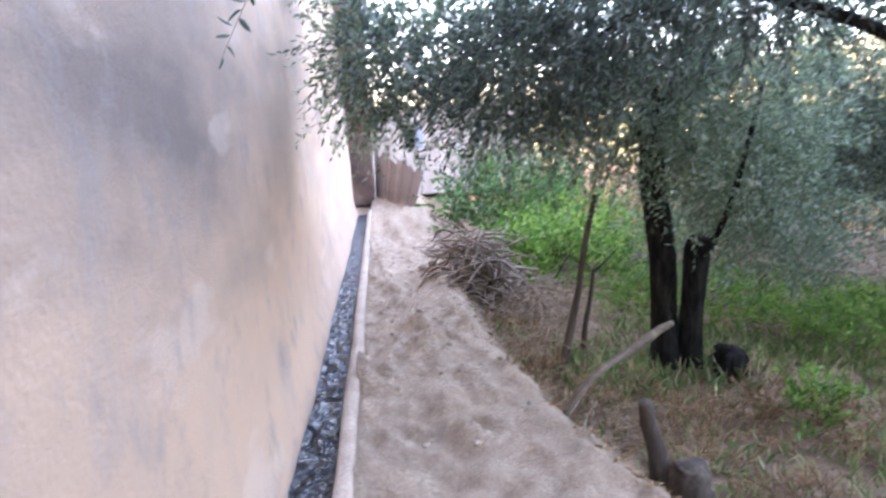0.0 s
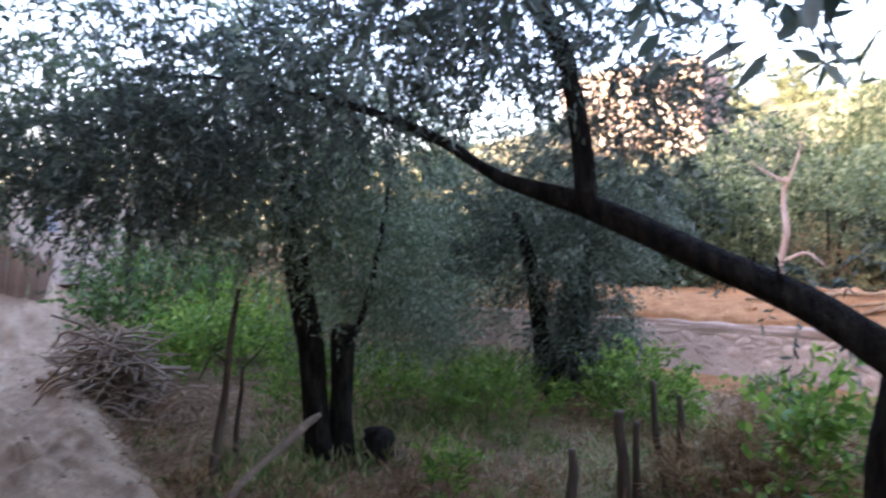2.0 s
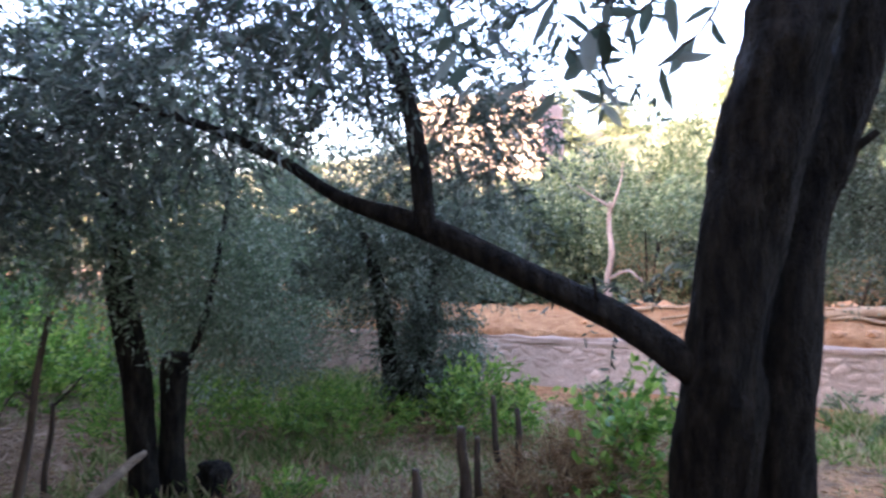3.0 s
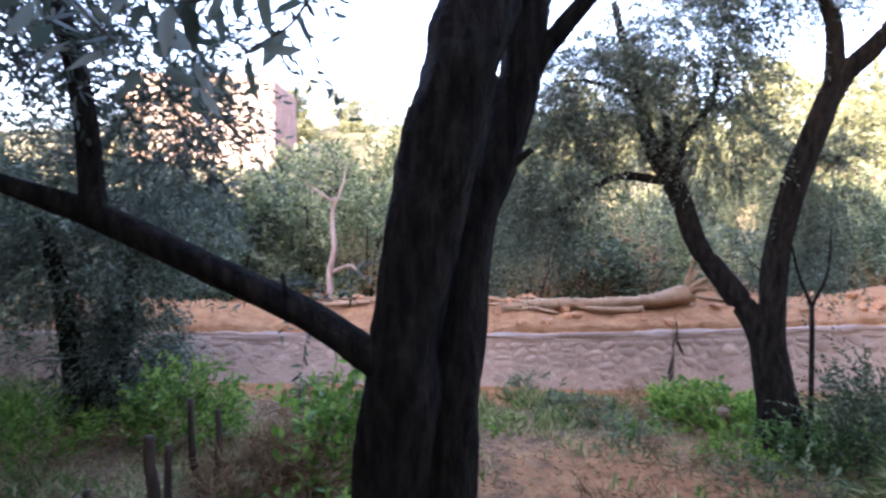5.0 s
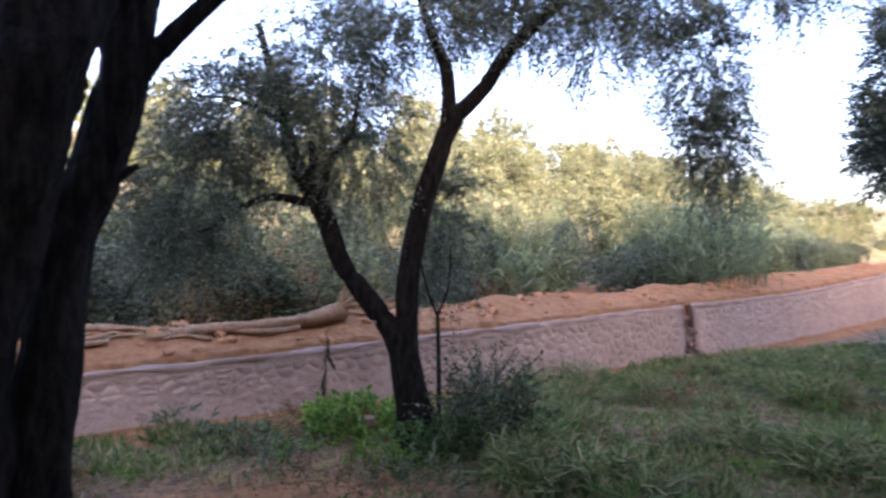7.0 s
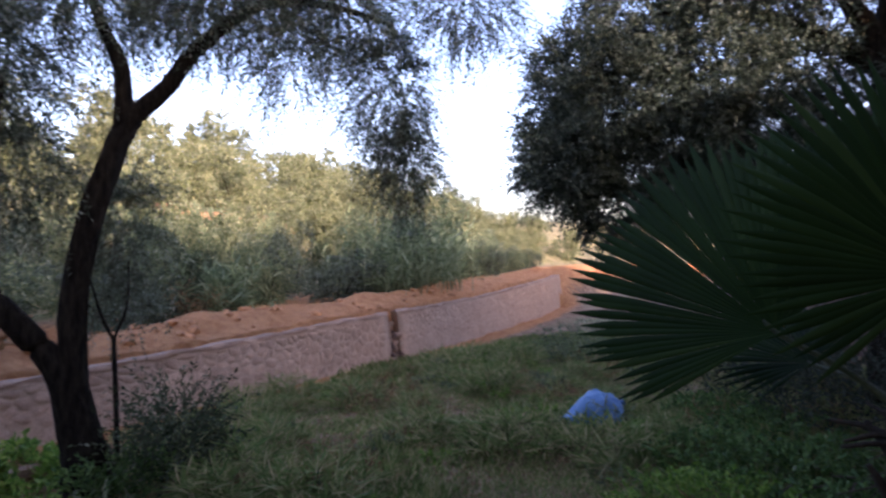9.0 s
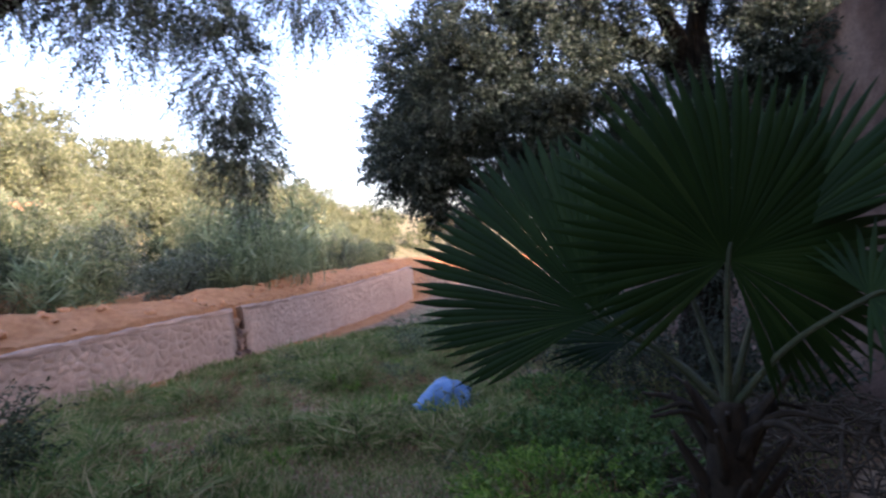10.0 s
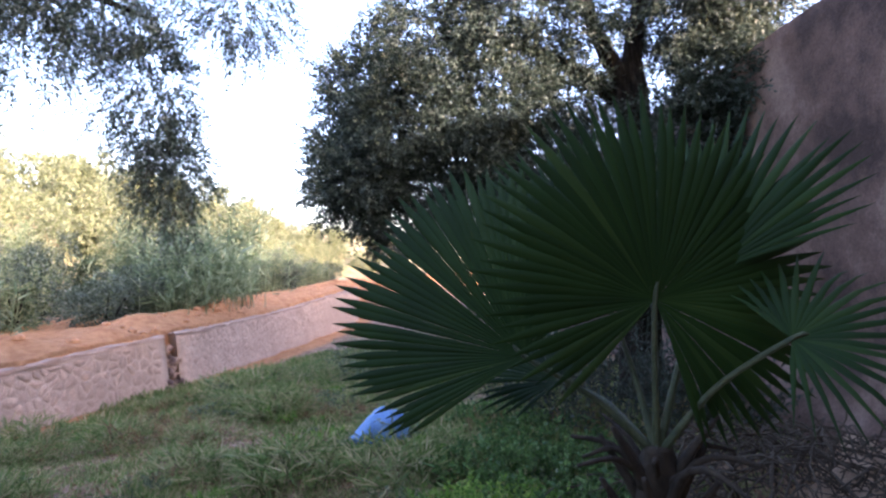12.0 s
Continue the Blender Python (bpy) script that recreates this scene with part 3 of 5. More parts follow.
fence = thing("picket_fence", (0, 0, 0), "leaning fence of grey weathered boards across the path end", "fence")
rs = np.random.default_rng(5)
for k in range(19):
    f = k / 18
    x, y = -0.08 + 0.84 * f, 18.9 - 3.2 * f + rs.uniform(-0.03, 0.03)
    h, w = 1.42 - 0.35 * f + rs.uniform(-0.1, 0.1), rs.uniform(0.075, 0.11)
    bm = bmesh.new()
    vs = box(bm, -w, -0.012, 0, w, 0.012, h)
    for v in vs:
        if v.co.z > 0.1 and v.co.x > 0:
            v.co.z -= rs.uniform(0, 0.1)
    bmesh.ops.bevel(bm, geom=bm.edges[:], offset=0.004, segments=1, affect="EDGES")
    bd = part("board", bm, PLANK, fence)
    bd.matrix_basis = pose(x, y, lz(x, y) - 0.03, rs.uniform(-4, 2), 3 + 24 * f + rs.uniform(-3, 3), -60)
bm = bmesh.new()
box(bm, -0.1, 0.03, 0.0, 3.2, 0.06, 0.07)
rail = part("rail", bm, PLANK, fence)
rail.matrix_basis = pose(-0.02, 18.9, 0.6, 0, 4, -75.3)

# ---- trees ----


def olive(name, at, limbs, blobs, label, seed, mat=OLIVE, more=1.6, **kw):
    """limbs: (name, rows of x, y, z, radius in world metres). blobs: rows of centre, radii, twigs in world metres."""
    t = thing(name, at, label, "tree")
    o = np.array([*at, 0.0])
    for k, (nm, rows) in enumerate(limbs):
        v, q = tube(np.array(rows, float) - o, 26 if nm == "trunk" else 10, 9 if nm == "trunk" else 6, 0.075 if nm == "trunk" else 0.08, seed + k)
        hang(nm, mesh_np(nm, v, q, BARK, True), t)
    if blobs:
        b = np.array(blobs, float)
        b[:, 6] *= more
        b[:, :3] -= o[:3]
        crown(t, b, np.random.default_rng(seed), mat, **kw)
    return t


# great olive beside the path: two stems grown together, one limb reaching across
gx, gy = 2.80, 0.64
olive("olive_tree", (gx, gy, -0.42), [
    ("trunk", [(2.85, 0.84, -0.55, 0.25), (2.85, 0.82, 0, 0.185), (2.85, 0.795, 0.55, 0.155), (2.85, 0.765, 0.95, 0.165), (2.85, 0.745, 1.2, 0.147), (2.85, 0.675, 1.65, 0.148), (2.85, 0.63, 1.88, 0.155), (2.85, 0.582, 2.13, 0.155), (2.86, 0.525, 2.33, 0.16), (2.88, 0.48, 2.53, 0.15), (2.93, 0.38, 3, 0.13), (3, 0.25, 3.6, 0.1), (3.05, 0.1, 4.4, 0.05)]),
    ("trunk", [(2.96, 0.609, -0.55, 0.216), (2.978, 0.593, 0, 0.15), (2.999, 0.595, 0.5, 0.122), (3.03, 0.595, 0.841, 0.124), (3.071, 0.571, 1.167, 0.112), (3.13, 0.524, 1.681, 0.096), (3.158, 0.458, 1.915, 0.092), (3.19, 0.394, 2.176, 0.098), (3.192, 0.36, 2.327, 0.097), (3.195, 0.342, 2.508, 0.103), (3.199, 0.324, 2.773, 0.1), (3.238, 0.188, 3.407, 0.078), (3.3, 0.015, 4.343, 0.033)]),
    ("branch", [(3.191, 0.352, 2.26, 0.056), (3.194, 0.24, 2.444, 0.046), (3.197, 0.074, 2.637, 0.042), (3.209, -0.248, 2.977, 0.033), (3.245, -0.733, 3.533, 0.017)]),
    ("spur", [(3.15, 0.461, 1.851, 0.039), (3.159, 0.371, 1.927, 0.023), (3.167, 0.29, 1.993, 0.014)]),
    ("limb", [(2.84, 0.72, 1.00, 0.095), (2.76, 0.90, 1.125, 0.072), (2.64, 1.14, 1.300, 0.060), (2.51, 1.54, 1.49, 0.057), (2.40, 1.95, 1.67, 0.057), (2.26, 2.35, 1.81, 0.036), (2.14, 2.70, 2.03, 0.031), (1.92, 3.06, 2.22, 0.024), (1.69, 3.40, 2.35, 0.019), (1.40, 3.71, 2.46, 0.014), (1.15, 3.95, 2.50, 0.009), (0.9, 4.2, 2.5, 0.005)]),
    ("branch", [(2.40, 1.92, 1.66, 0.056), (2.42, 1.99, 2.07, 0.047), (2.39, 2.08, 2.45, 0.043), (2.35, 2.26, 2.75, 0.036), (2.3, 2.5, 3.2, 0.014)]),
    ("branch", [(1.69, 3.40, 2.35, 0.014), (1.35, 3.72, 2.15, 0.011), (1.25, 3.8, 1.9, 0.007), (1.15, 3.75, 1.7, 0.004)]),
    ("spur", [(2.59, 1.16, 1.36, 0.010), (2.58, 1.17, 1.45, 0.006)]),
], [
    (2.35, 2.5, 2.85, 0.65, 0.6, 0.5, 210), (1.9, 3.0, 2.45, 0.6, 0.6, 0.45, 230), (1.3, 3.6, 2.35, 0.6, 0.5, 0.4, 220), (0.9, 3.9, 2.0, 0.55, 0.45, 0.35, 230),
    (2.9, 0.4, 4.6, 1.3, 1.4, 0.6, 70), (2.3, 1.9, 3.3, 0.9, 1.0, 0.5, 110), (-0.24, 2.2, 2.22, 0.20, 0.14, 0.08, 9), (0.0, 4.1, 2.2, 0.25, 0.3, 0.28, 40), (1.35, 1.15, 2.3, 0.25, 0.35, 0.12, 16), (1.2, 1.6, 2.35, 0.3, 0.3, 0.12, 14),
    (2.65, 1.9, 2.45, 0.3, 0.3, 0.25, 45), (3.4, 2.6, 2.4, 0.6, 0.7, 0.45, 150), (0.5, 3.0, 2.7, 0.5, 0.5, 0.25, 40),
    (2.95, 1.95, 2.12, 0.25, 0.3, 0.22, 45), (2.95, 2.3, 1.80, 0.2, 0.2, 0.15, 14), (2.30, 2.25, 2.45, 0.3, 0.3, 0.22, 45), (2.30, 1.15, 2.42, 0.22, 0.3, 0.08, 14), (3.05, 1.20, 1.28, 0.10, 0.14, 0.2, 7),
], "old olive with two dark joined stems and a long low limb", 3, OLIVE_NEAR, width=0.0145)

# olive with two stems, beyond the posts
olive("olive_tree", (2.33, 4.78, -0.42), [
    ("trunk", [(2.30, 4.80, -0.5, 0.17), (2.28, 4.79, -0.1, 0.115), (2.25, 4.79, 0.5, 0.10), (2.18, 4.82, 1.2, 0.095), (2.16, 4.82, 1.7, 0.085), (2.1, 4.9, 2.3, 0.06), (1.9, 5.0, 2.9, 0.03)]),
    ("trunk", [(2.46, 4.76, -0.5, 0.14), (2.47, 4.74, 0.0, 0.10), (2.50, 4.70, 0.55, 0.105), (2.52, 4.68, 0.72, 0.09)]),
    ("branch", [(2.55, 4.68, 0.55, 0.03), (2.7, 4.6, 0.95, 0.025), (2.85, 4.55, 1.6, 0.02), (3.0, 4.6, 2.2, 0.01)]),
    ("branch", [(2.16, 4.82, 1.6, 0.05), (2.5, 4.9, 2.1, 0.035), (2.9, 5.0, 2.8, 0.015)]),
    ("branch", [(2.16, 4.82, 1.5, 0.045), (1.6, 4.8, 2.0, 0.03), (1.0, 4.9, 2.4, 0.015)]),
], [
    (2.0, 4.7, 1.75, 0.75, 0.7, 0.55, 420), (1.2, 4.9, 2.1, 0.8, 0.7, 0.6, 420), (2.8, 4.8, 1.6, 0.75, 0.8, 0.75, 430), (2.3, 4.8, 2.5, 1.2, 1.1, 0.7, 420), (0.5, 5.1, 2.4, 0.7, 0.7, 0.6, 330),
    (3.2, 4.9, 1.0, 0.6, 0.7, 0.6, 260), (3.4, 5.4, 2.3, 0.9, 0.9, 0.8, 380), (0.2, 5.6, 3.1, 0.9, 1.0, 0.5, 110), (1.6, 5.4, 3.3, 1.2, 0.8, 0.5, 160), (2.5, 5.6, 3.2, 1.0, 0.7, 0.6, 220), (0.05, 5.2, 2.2, 0.45, 0.45, 0.5, 240),
], "olive with two dark stems and a dense grey-green drooping crown", 13, OLIVE_PALE, 1.35, length=0.060, width=0.0175, flat=True)

# bushy olive on the way to the river wall
olive("olive_tree", (5.35, 5.0, -0.45), [
    ("trunk", [(5.2, 5.0, -0.55, 0.16), (5.15, 5.05, 0.1, 0.11), (5.05, 5.1, 0.9, 0.09), (4.9, 5.2, 1.6, 0.05)]),
    ("trunk", [(5.4, 4.9, -0.55, 0.15), (5.45, 4.85, 0.1, 0.11), (5.6, 4.8, 0.9, 0.08), (5.7, 4.8, 1.6, 0.05)]),
    ("trunk", [(5.55, 5.1, -0.55, 0.12), (5.65, 5.15, 0.4, 0.08), (5.9, 5.2, 1.3, 0.04)]),
], [
    (5.3, 4.9, 1.1, 0.8, 0.8, 0.7, 420), (4.9, 5.3, 1.7, 1.0, 0.9, 0.7, 420), (6.0, 4.6, 1.5, 0.7, 0.7, 0.6, 260), (5.5, 5.0, 2.2, 1.0, 1.0, 0.7, 380),
    (5.4, 4.7, 0.2, 0.6, 0.5, 0.5, 240), (4.4, 5.9, 1.5, 0.9, 0.9, 0.9, 320), (5.9, 5.0, 0.1, 0.5, 0.5, 0.45, 160),
], "bushy young olive of several stems in thick undergrowth", 23, OLIVE, length=0.065, width=0.017, flat=True)

# forked olive before the river wall, its crown hanging to the side
olive("olive_tree", (6.92, -1.55, -0.45), [
    ("trunk", [(6.92, -1.6, -0.6, 0.292), (6.92, -1.52, -0.1, 0.195), (6.93, -1.42, 0.35, 0.148), (6.96, -1.22, 0.85, 0.117), (7.03, -0.76, 1.45, 0.098), (7.04, -0.54, 2, 0.098), (7.05, -0.25, 2.5, 0.078), (7.05, -0.05, 3.2, 0.055), (7.04, 0.14, 3.9, 0.031)]),
    ("trunk", [(6.92, -1.6, -0.4, 0.189), (6.94, -1.45, 0.4, 0.133), (6.94, -1.42, 0.9, 0.121), (6.94, -1.43, 1.45, 0.109), (6.92, -1.53, 2, 0.105), (6.89, -1.66, 2.5, 0.113), (6.85, -1.85, 3, 0.101), (6.75, -2.15, 3.35, 0.078), (6.67, -2.45, 3.8, 0.066), (6.6, -3, 4.3, 0.055), (6.5, -3.7, 4.45, 0.039), (6.4, -4.5, 4.4, 0.023)]),
    ("branch", [(6.86, -1.80, 2.9, 0.10), (6.86, -1.78, 3.5, 0.075), (6.90, -1.62, 3.9, 0.05), (6.95, -1.4, 4.5, 0.02)]),
    ("branch", [(7.04, -0.5, 2.05, 0.06), (7.04, -0.58, 2.5, 0.04), (7.02, -0.80, 2.85, 0.03), (7.0, -0.9, 3.4, 0.015)]),
    ("branch", [(7.04, -0.45, 2.1, 0.05), (7.04, 0.0, 2.15, 0.04), (7.04, 0.3, 2.02, 0.03), (7.0, 0.6, 1.8, 0.02), (6.9, 0.9, 1.7, 0.01)]),
    ("branch", [(7.04, -0.40, 2.2, 0.05), (7.02, -0.42, 2.6, 0.04), (7.0, -0.38, 2.75, 0.03)]),
    ("branch", [(7.05, -0.15, 2.9, 0.035), (7.0, 0.3, 3.1, 0.02), (6.9, 0.7, 3.1, 0.01)]),
], [
    (7.0, 0.7, 2.3, 0.5, 0.7, 0.8, 330), (7.0, 0.3, 3.0, 0.7, 0.8, 0.7, 380), (7.0, -0.6, 3.5, 0.8, 0.9, 0.7, 420), (7.0, -1.4, 4.2, 0.9, 1.2, 0.6, 420), (7.2, -0.9, 2.6, 0.5, 0.6, 0.6, 220), (7.1, 0.9, 1.7, 0.4, 0.4, 0.5, 110),
    (6.6, -2.9, 4.6, 0.9, 1.0, 0.6, 380), (6.5, -3.9, 4.5, 0.8, 0.8, 0.7, 330), (6.3, -4.4, 3.6, 0.38, 0.5, 0.9, 280), (6.2, -4.55, 2.80, 0.26, 0.38, 0.55, 170), (6.4, -3.3, 3.8, 0.5, 0.6, 0.5, 120), (7.4, -1.9, 2.0, 0.4, 0.4, 0.8, 200),
    (6.6, -2.4, 4.2, 0.6, 0.6, 0.5, 180), (5.7, -5.0, 4.5, 0.6, 0.6, 0.5, 160),
], "olive forked low into two bent stems with hanging foliage", 33, OLIVE, length=0.055, width=0.014, droop=0.7, flat=True, more=2.6)

# tall olive by the yard wall, the shade on its crown put into the leaf colour
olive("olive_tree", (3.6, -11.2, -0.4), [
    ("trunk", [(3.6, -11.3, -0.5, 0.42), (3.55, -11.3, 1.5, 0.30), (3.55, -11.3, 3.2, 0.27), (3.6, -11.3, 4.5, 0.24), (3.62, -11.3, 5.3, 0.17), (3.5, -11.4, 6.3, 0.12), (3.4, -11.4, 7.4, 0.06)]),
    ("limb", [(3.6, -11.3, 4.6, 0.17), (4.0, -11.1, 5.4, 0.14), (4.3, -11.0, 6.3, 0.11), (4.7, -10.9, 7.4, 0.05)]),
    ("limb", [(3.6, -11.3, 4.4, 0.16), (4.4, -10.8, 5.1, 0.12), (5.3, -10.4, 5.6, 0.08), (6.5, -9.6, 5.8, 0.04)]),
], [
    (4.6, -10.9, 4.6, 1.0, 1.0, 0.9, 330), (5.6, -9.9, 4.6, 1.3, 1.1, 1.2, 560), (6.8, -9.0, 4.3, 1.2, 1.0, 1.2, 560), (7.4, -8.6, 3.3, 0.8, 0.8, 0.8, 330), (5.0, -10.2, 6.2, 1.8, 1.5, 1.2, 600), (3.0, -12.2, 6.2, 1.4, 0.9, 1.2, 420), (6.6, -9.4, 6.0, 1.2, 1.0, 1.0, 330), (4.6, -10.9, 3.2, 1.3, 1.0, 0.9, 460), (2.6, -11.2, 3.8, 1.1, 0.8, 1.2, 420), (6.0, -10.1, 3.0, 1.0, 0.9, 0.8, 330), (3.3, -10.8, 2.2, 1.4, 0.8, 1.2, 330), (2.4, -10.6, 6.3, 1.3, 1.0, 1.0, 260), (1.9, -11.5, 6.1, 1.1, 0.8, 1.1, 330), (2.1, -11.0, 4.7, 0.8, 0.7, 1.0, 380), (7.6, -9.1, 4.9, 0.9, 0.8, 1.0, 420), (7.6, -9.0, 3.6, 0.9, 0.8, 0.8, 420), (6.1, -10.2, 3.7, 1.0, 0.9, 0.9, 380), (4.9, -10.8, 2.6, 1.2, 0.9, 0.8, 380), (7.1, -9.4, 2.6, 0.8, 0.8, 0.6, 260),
], "tall olive with a reddish trunk beside the yard wall, leaves coloured dark for shade", 43, OLIVE_SHADED, 3.4, length=0.075, width=0.025, twig=0.36, droop=0.1, per=13, far=True)

# thin sapling at the foot of the forked olive
sap = thing("sapling", (6.97, -1.80, lz(6.97, -1.8)), "thin bare sapling with a few upright shoots", "sapling")
for nm, rows in (("stem", [(0, 0, -0.1, 0.03), (0.0, 0.02, 0.7, 0.026), (0.0, 0.05, 1.4, 0.022)]), ("shoot", [(0, 0.05, 1.38, 0.018), (0.02, 0.16, 1.65, 0.014), (0.03, 0.24, 1.95, 0.008)]), ("shoot", [(0, 0.05, 1.38, 0.018), (-0.02, -0.06, 1.7, 0.013), (-0.03, -0.07, 2.15, 0.007)])):
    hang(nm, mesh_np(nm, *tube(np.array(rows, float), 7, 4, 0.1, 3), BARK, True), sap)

# ---- posts and stumps ----
POSTS = [("fence_post", (1.42, 4.95), (1.70, 4.81, 1.10), 0.040, "crooked dark wooden post leaning beside the path"), ("fence_post", (1.74, 5.30), (1.81, 5.20, 0.40), 0.030, "thin dark wooden post with a side twig"),
         ("fence_post", (1.47, 3.11), (1.37, 3.11, 0.12), 0.068, "short sawn wooden post at the path edge"), ("fence_post", (3.04, 2.65), (3.06, 2.67, 0.14), 0.045, "short dark wooden post in the orchard"),
         ("fence_post", (3.56, 2.69), (3.54, 2.69, 0.28), 0.055, "dark wooden post with a split top"), ("fence_post", (4.02, 2.67), (3.95, 2.72, 0.40), 0.035, "thin dark leaning wooden post"), ("fence_post", (4.12, 2.63), (4.13, 2.63, 0.28), 0.035, "thin dark upright wooden post"),
         ("fence_post", (3.64, 2.64), (3.63, 2.62, 0.20), 0.04, "dark wooden post beside a thicker one")]
for k, (nm, b, t, r, lab) in enumerate(POSTS):
    z0 = lz(*b)
    p = thing(nm, (*b, z0), lab, "post", "old fence posts in the orchard")
    d = np.array([t[0] - b[0], t[1] - b[1], t[2] - z0])
    mid = [d * f + np.array([math.sin(k * 3 + f * 5), math.cos(k * 2 + f * 4), 0]) * min(0.025, 0.02 * d[2]) * (f < 1) for f in (0.25, 0.5, 0.75, 1.0)]
    hang("shaft", mesh_np("shaft", *tube([(0, 0, -0.12, r * 0.9)] + [(*m, r * (0.82 - 0.1 * i)) for i, m in enumerate(mid)], 9, 4, 0.14, k), POST, True), p)
    if k in (0, 1):
        s = -1 if k == 0 else 1
        m = d * (0.62 if k == 0 else 0.97)
        hang("side_twig", mesh_np("side_twig", *tube([(*m, 0.012), (m[0] + s * 0.1, m[1], m[2] + 0.08, 0.009), (m[0] + s * 0.22, m[1], m[2] + 0.2 - 0.3 * (k == 0), 0.005)], 5, 3, 0.1, k), POST, True), p)
st = thing("tree_stump", (2.70, 4.52, lz(2.72, 4.5)), "low blackened stump beside the twin-stemmed olive", "stump")
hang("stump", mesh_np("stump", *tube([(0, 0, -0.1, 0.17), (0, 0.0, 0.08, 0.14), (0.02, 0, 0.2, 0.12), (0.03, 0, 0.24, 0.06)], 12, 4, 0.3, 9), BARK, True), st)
st = thing("tree_stump", (1.55, 2.95, lz(1.55, 2.95)), "low dark stump at the foot of a sawn post", "stump")
hang("stump", mesh_np("stump", *tube([(0, 0, -0.1, 0.14), (0, 0.0, 0.06, 0.12), (0.02, 0, 0.17, 0.10), (0.02, 0, 0.2, 0.05)], 12, 4, 0.25, 19), POST, True), st)

# ---- stone river wall ----
TOPS = lambda y: np.interp(y, TOP[:, 0], TOP[:, 1])
RX = lambda y: np.interp(y, RIVER[:, 0], RIVER[:, 1])


def river_wall(name, y0, y1, label):
    """Battered masonry body with a concrete coping between two stations."""
    n = int(abs(y1 - y0) / 0.25) + 2
    y = np.linspace(y0, y1, n)
    x, t = RX(y), TOPS(y) + 0.02 * waves(y, y, 1.5, 51)
    foot = np.full(n, FOOT - 0.25)
    rows = [np.stack([x + o, y, z], -1) for o, z in ((-0.02, foot), (0.03, foot + 0.25), (0.24, t - 0.09), (0.24, t - 0.02), (0.62, t - 0.02), (0.62, foot))]
    v = np.stack(rows, 1)
    i, j = np.meshgrid(np.arange(n - 1), np.arange(5), indexing="ij")
    q = np.stack([i * 6 + j, i * 6 + j + 1, (i + 1) * 6 + j + 1, (i + 1) * 6 + j], -1).reshape(-1, 4)
    e = (n - 1) * 6
    q = np.vstack([q, [[0, 1, 2, 3], [0, 3, 4, 5], [e + 3, e + 2, e + 1, e], [e + 5, e + 4, e + 3, e]]])
    w = tagged(new(name, mesh_np(name, v, q, MORTAR)), label, "wall", kind="structure")
    prof = np.array([(0.226, -0.055), (0.235, -0.02), (0.25, 0.004), (0.34, 0.010), (0.37, -0.03)])
    rs = np.random.default_rng(len(name) + int(abs(y0) * 10))
    v = np.stack([x[:, None] + prof[None, :, 0] + rs.normal(0, 0.012, (n, 5)), np.repeat(y[:, None], 5, 1), t[:, None] + prof[None, :, 1] + rs.normal(0, 0.014, (n, 5))], -1)
    i, j = np.meshgrid(np.arange(n - 1), np.arange(4), indexing="ij")
    q = np.stack([i * 5 + j, i * 5 + j + 1, (i + 1) * 5 + j + 1, (i + 1) * 5 + j], -1).reshape(-1, 4)
    hang("coping", mesh_np("coping", v, q, COPING), w, "rough pale concrete coping")
    return w


GAP = -8.15
wall_a = river_wall("wall_river_near", GAP + 0.17, 9.0, "low battered river wall of pinkish field stones in mortar")
wall_b = river_wall("wall_river_far", -23.0, GAP - 0.17, "low battered river wall of pinkish stone beyond the breach")

rs = np.random.default_rng(58)
for k in range(34):
    f = rs.uniform(0, 1)
    y = GAP + rs.uniform(-0.2, 0.2) - 0.12 * f
    r_ = rs.uniform(0.05, 0.12)
    bm = bmesh.new()
    bmesh.ops.create_icosphere(bm, subdivisions=1, radius=r_)
    for v in bm.verts:
        v.co *= 1 + rs.uniform(-0.3, 0.3)
    c = tagged(part("rubble_stone", bm, COPING if k % 3 else MUD), "brown fallen stone in the breach of the wall", "stone", "rubble in the breach")
    c.matrix_world = pose(float(RX(y)) + 0.02 + 0.3 * f + rs.uniform(0, 0.1), y, FOOT + f * 0.85, rs.uniform(0, 360), 0, rs.uniform(0, 360))

# ---- felled trunk and drift wood on the bank ----
log = thing("felled_log", (10.2, -0.4, lz(10.2, -0.4)), "pale stripped tree trunk with torn roots on the bank", "log")
hang("trunk", mesh_np("trunk", *tube([(-0.8, 2.1, 0.0, 0.04), (-0.45, 1.4, 0.06, 0.07), (-0.2, 0.6, 0.08, 0.095), (0.0, 0.0, 0.12, 0.125), (0.15, -0.45, 0.22, 0.15), (0.2, -0.6, 0.28, 0.11)], 11, 5, 0.25, 61), LOG, True), log)
rs = np.random.default_rng(62)
for k in range(9):
    d = unit(np.array([rs.normal(0, 0.5), -0.6 + rs.normal(0, 0.5), rs.uniform(0.1, 1.0)]))
    L = rs.uniform(0.25, 0.65)
    p = np.array([0.15, -0.5, 0.26])
    hang("root", mesh_np("root", *tube([(*p, 0.06), (*(p + d * L * 0.5 + [0, 0, 0.05]), 0.035), (*(p + d * L), 0.012)], 6, 4, 0.15, k), LOG, True), log)
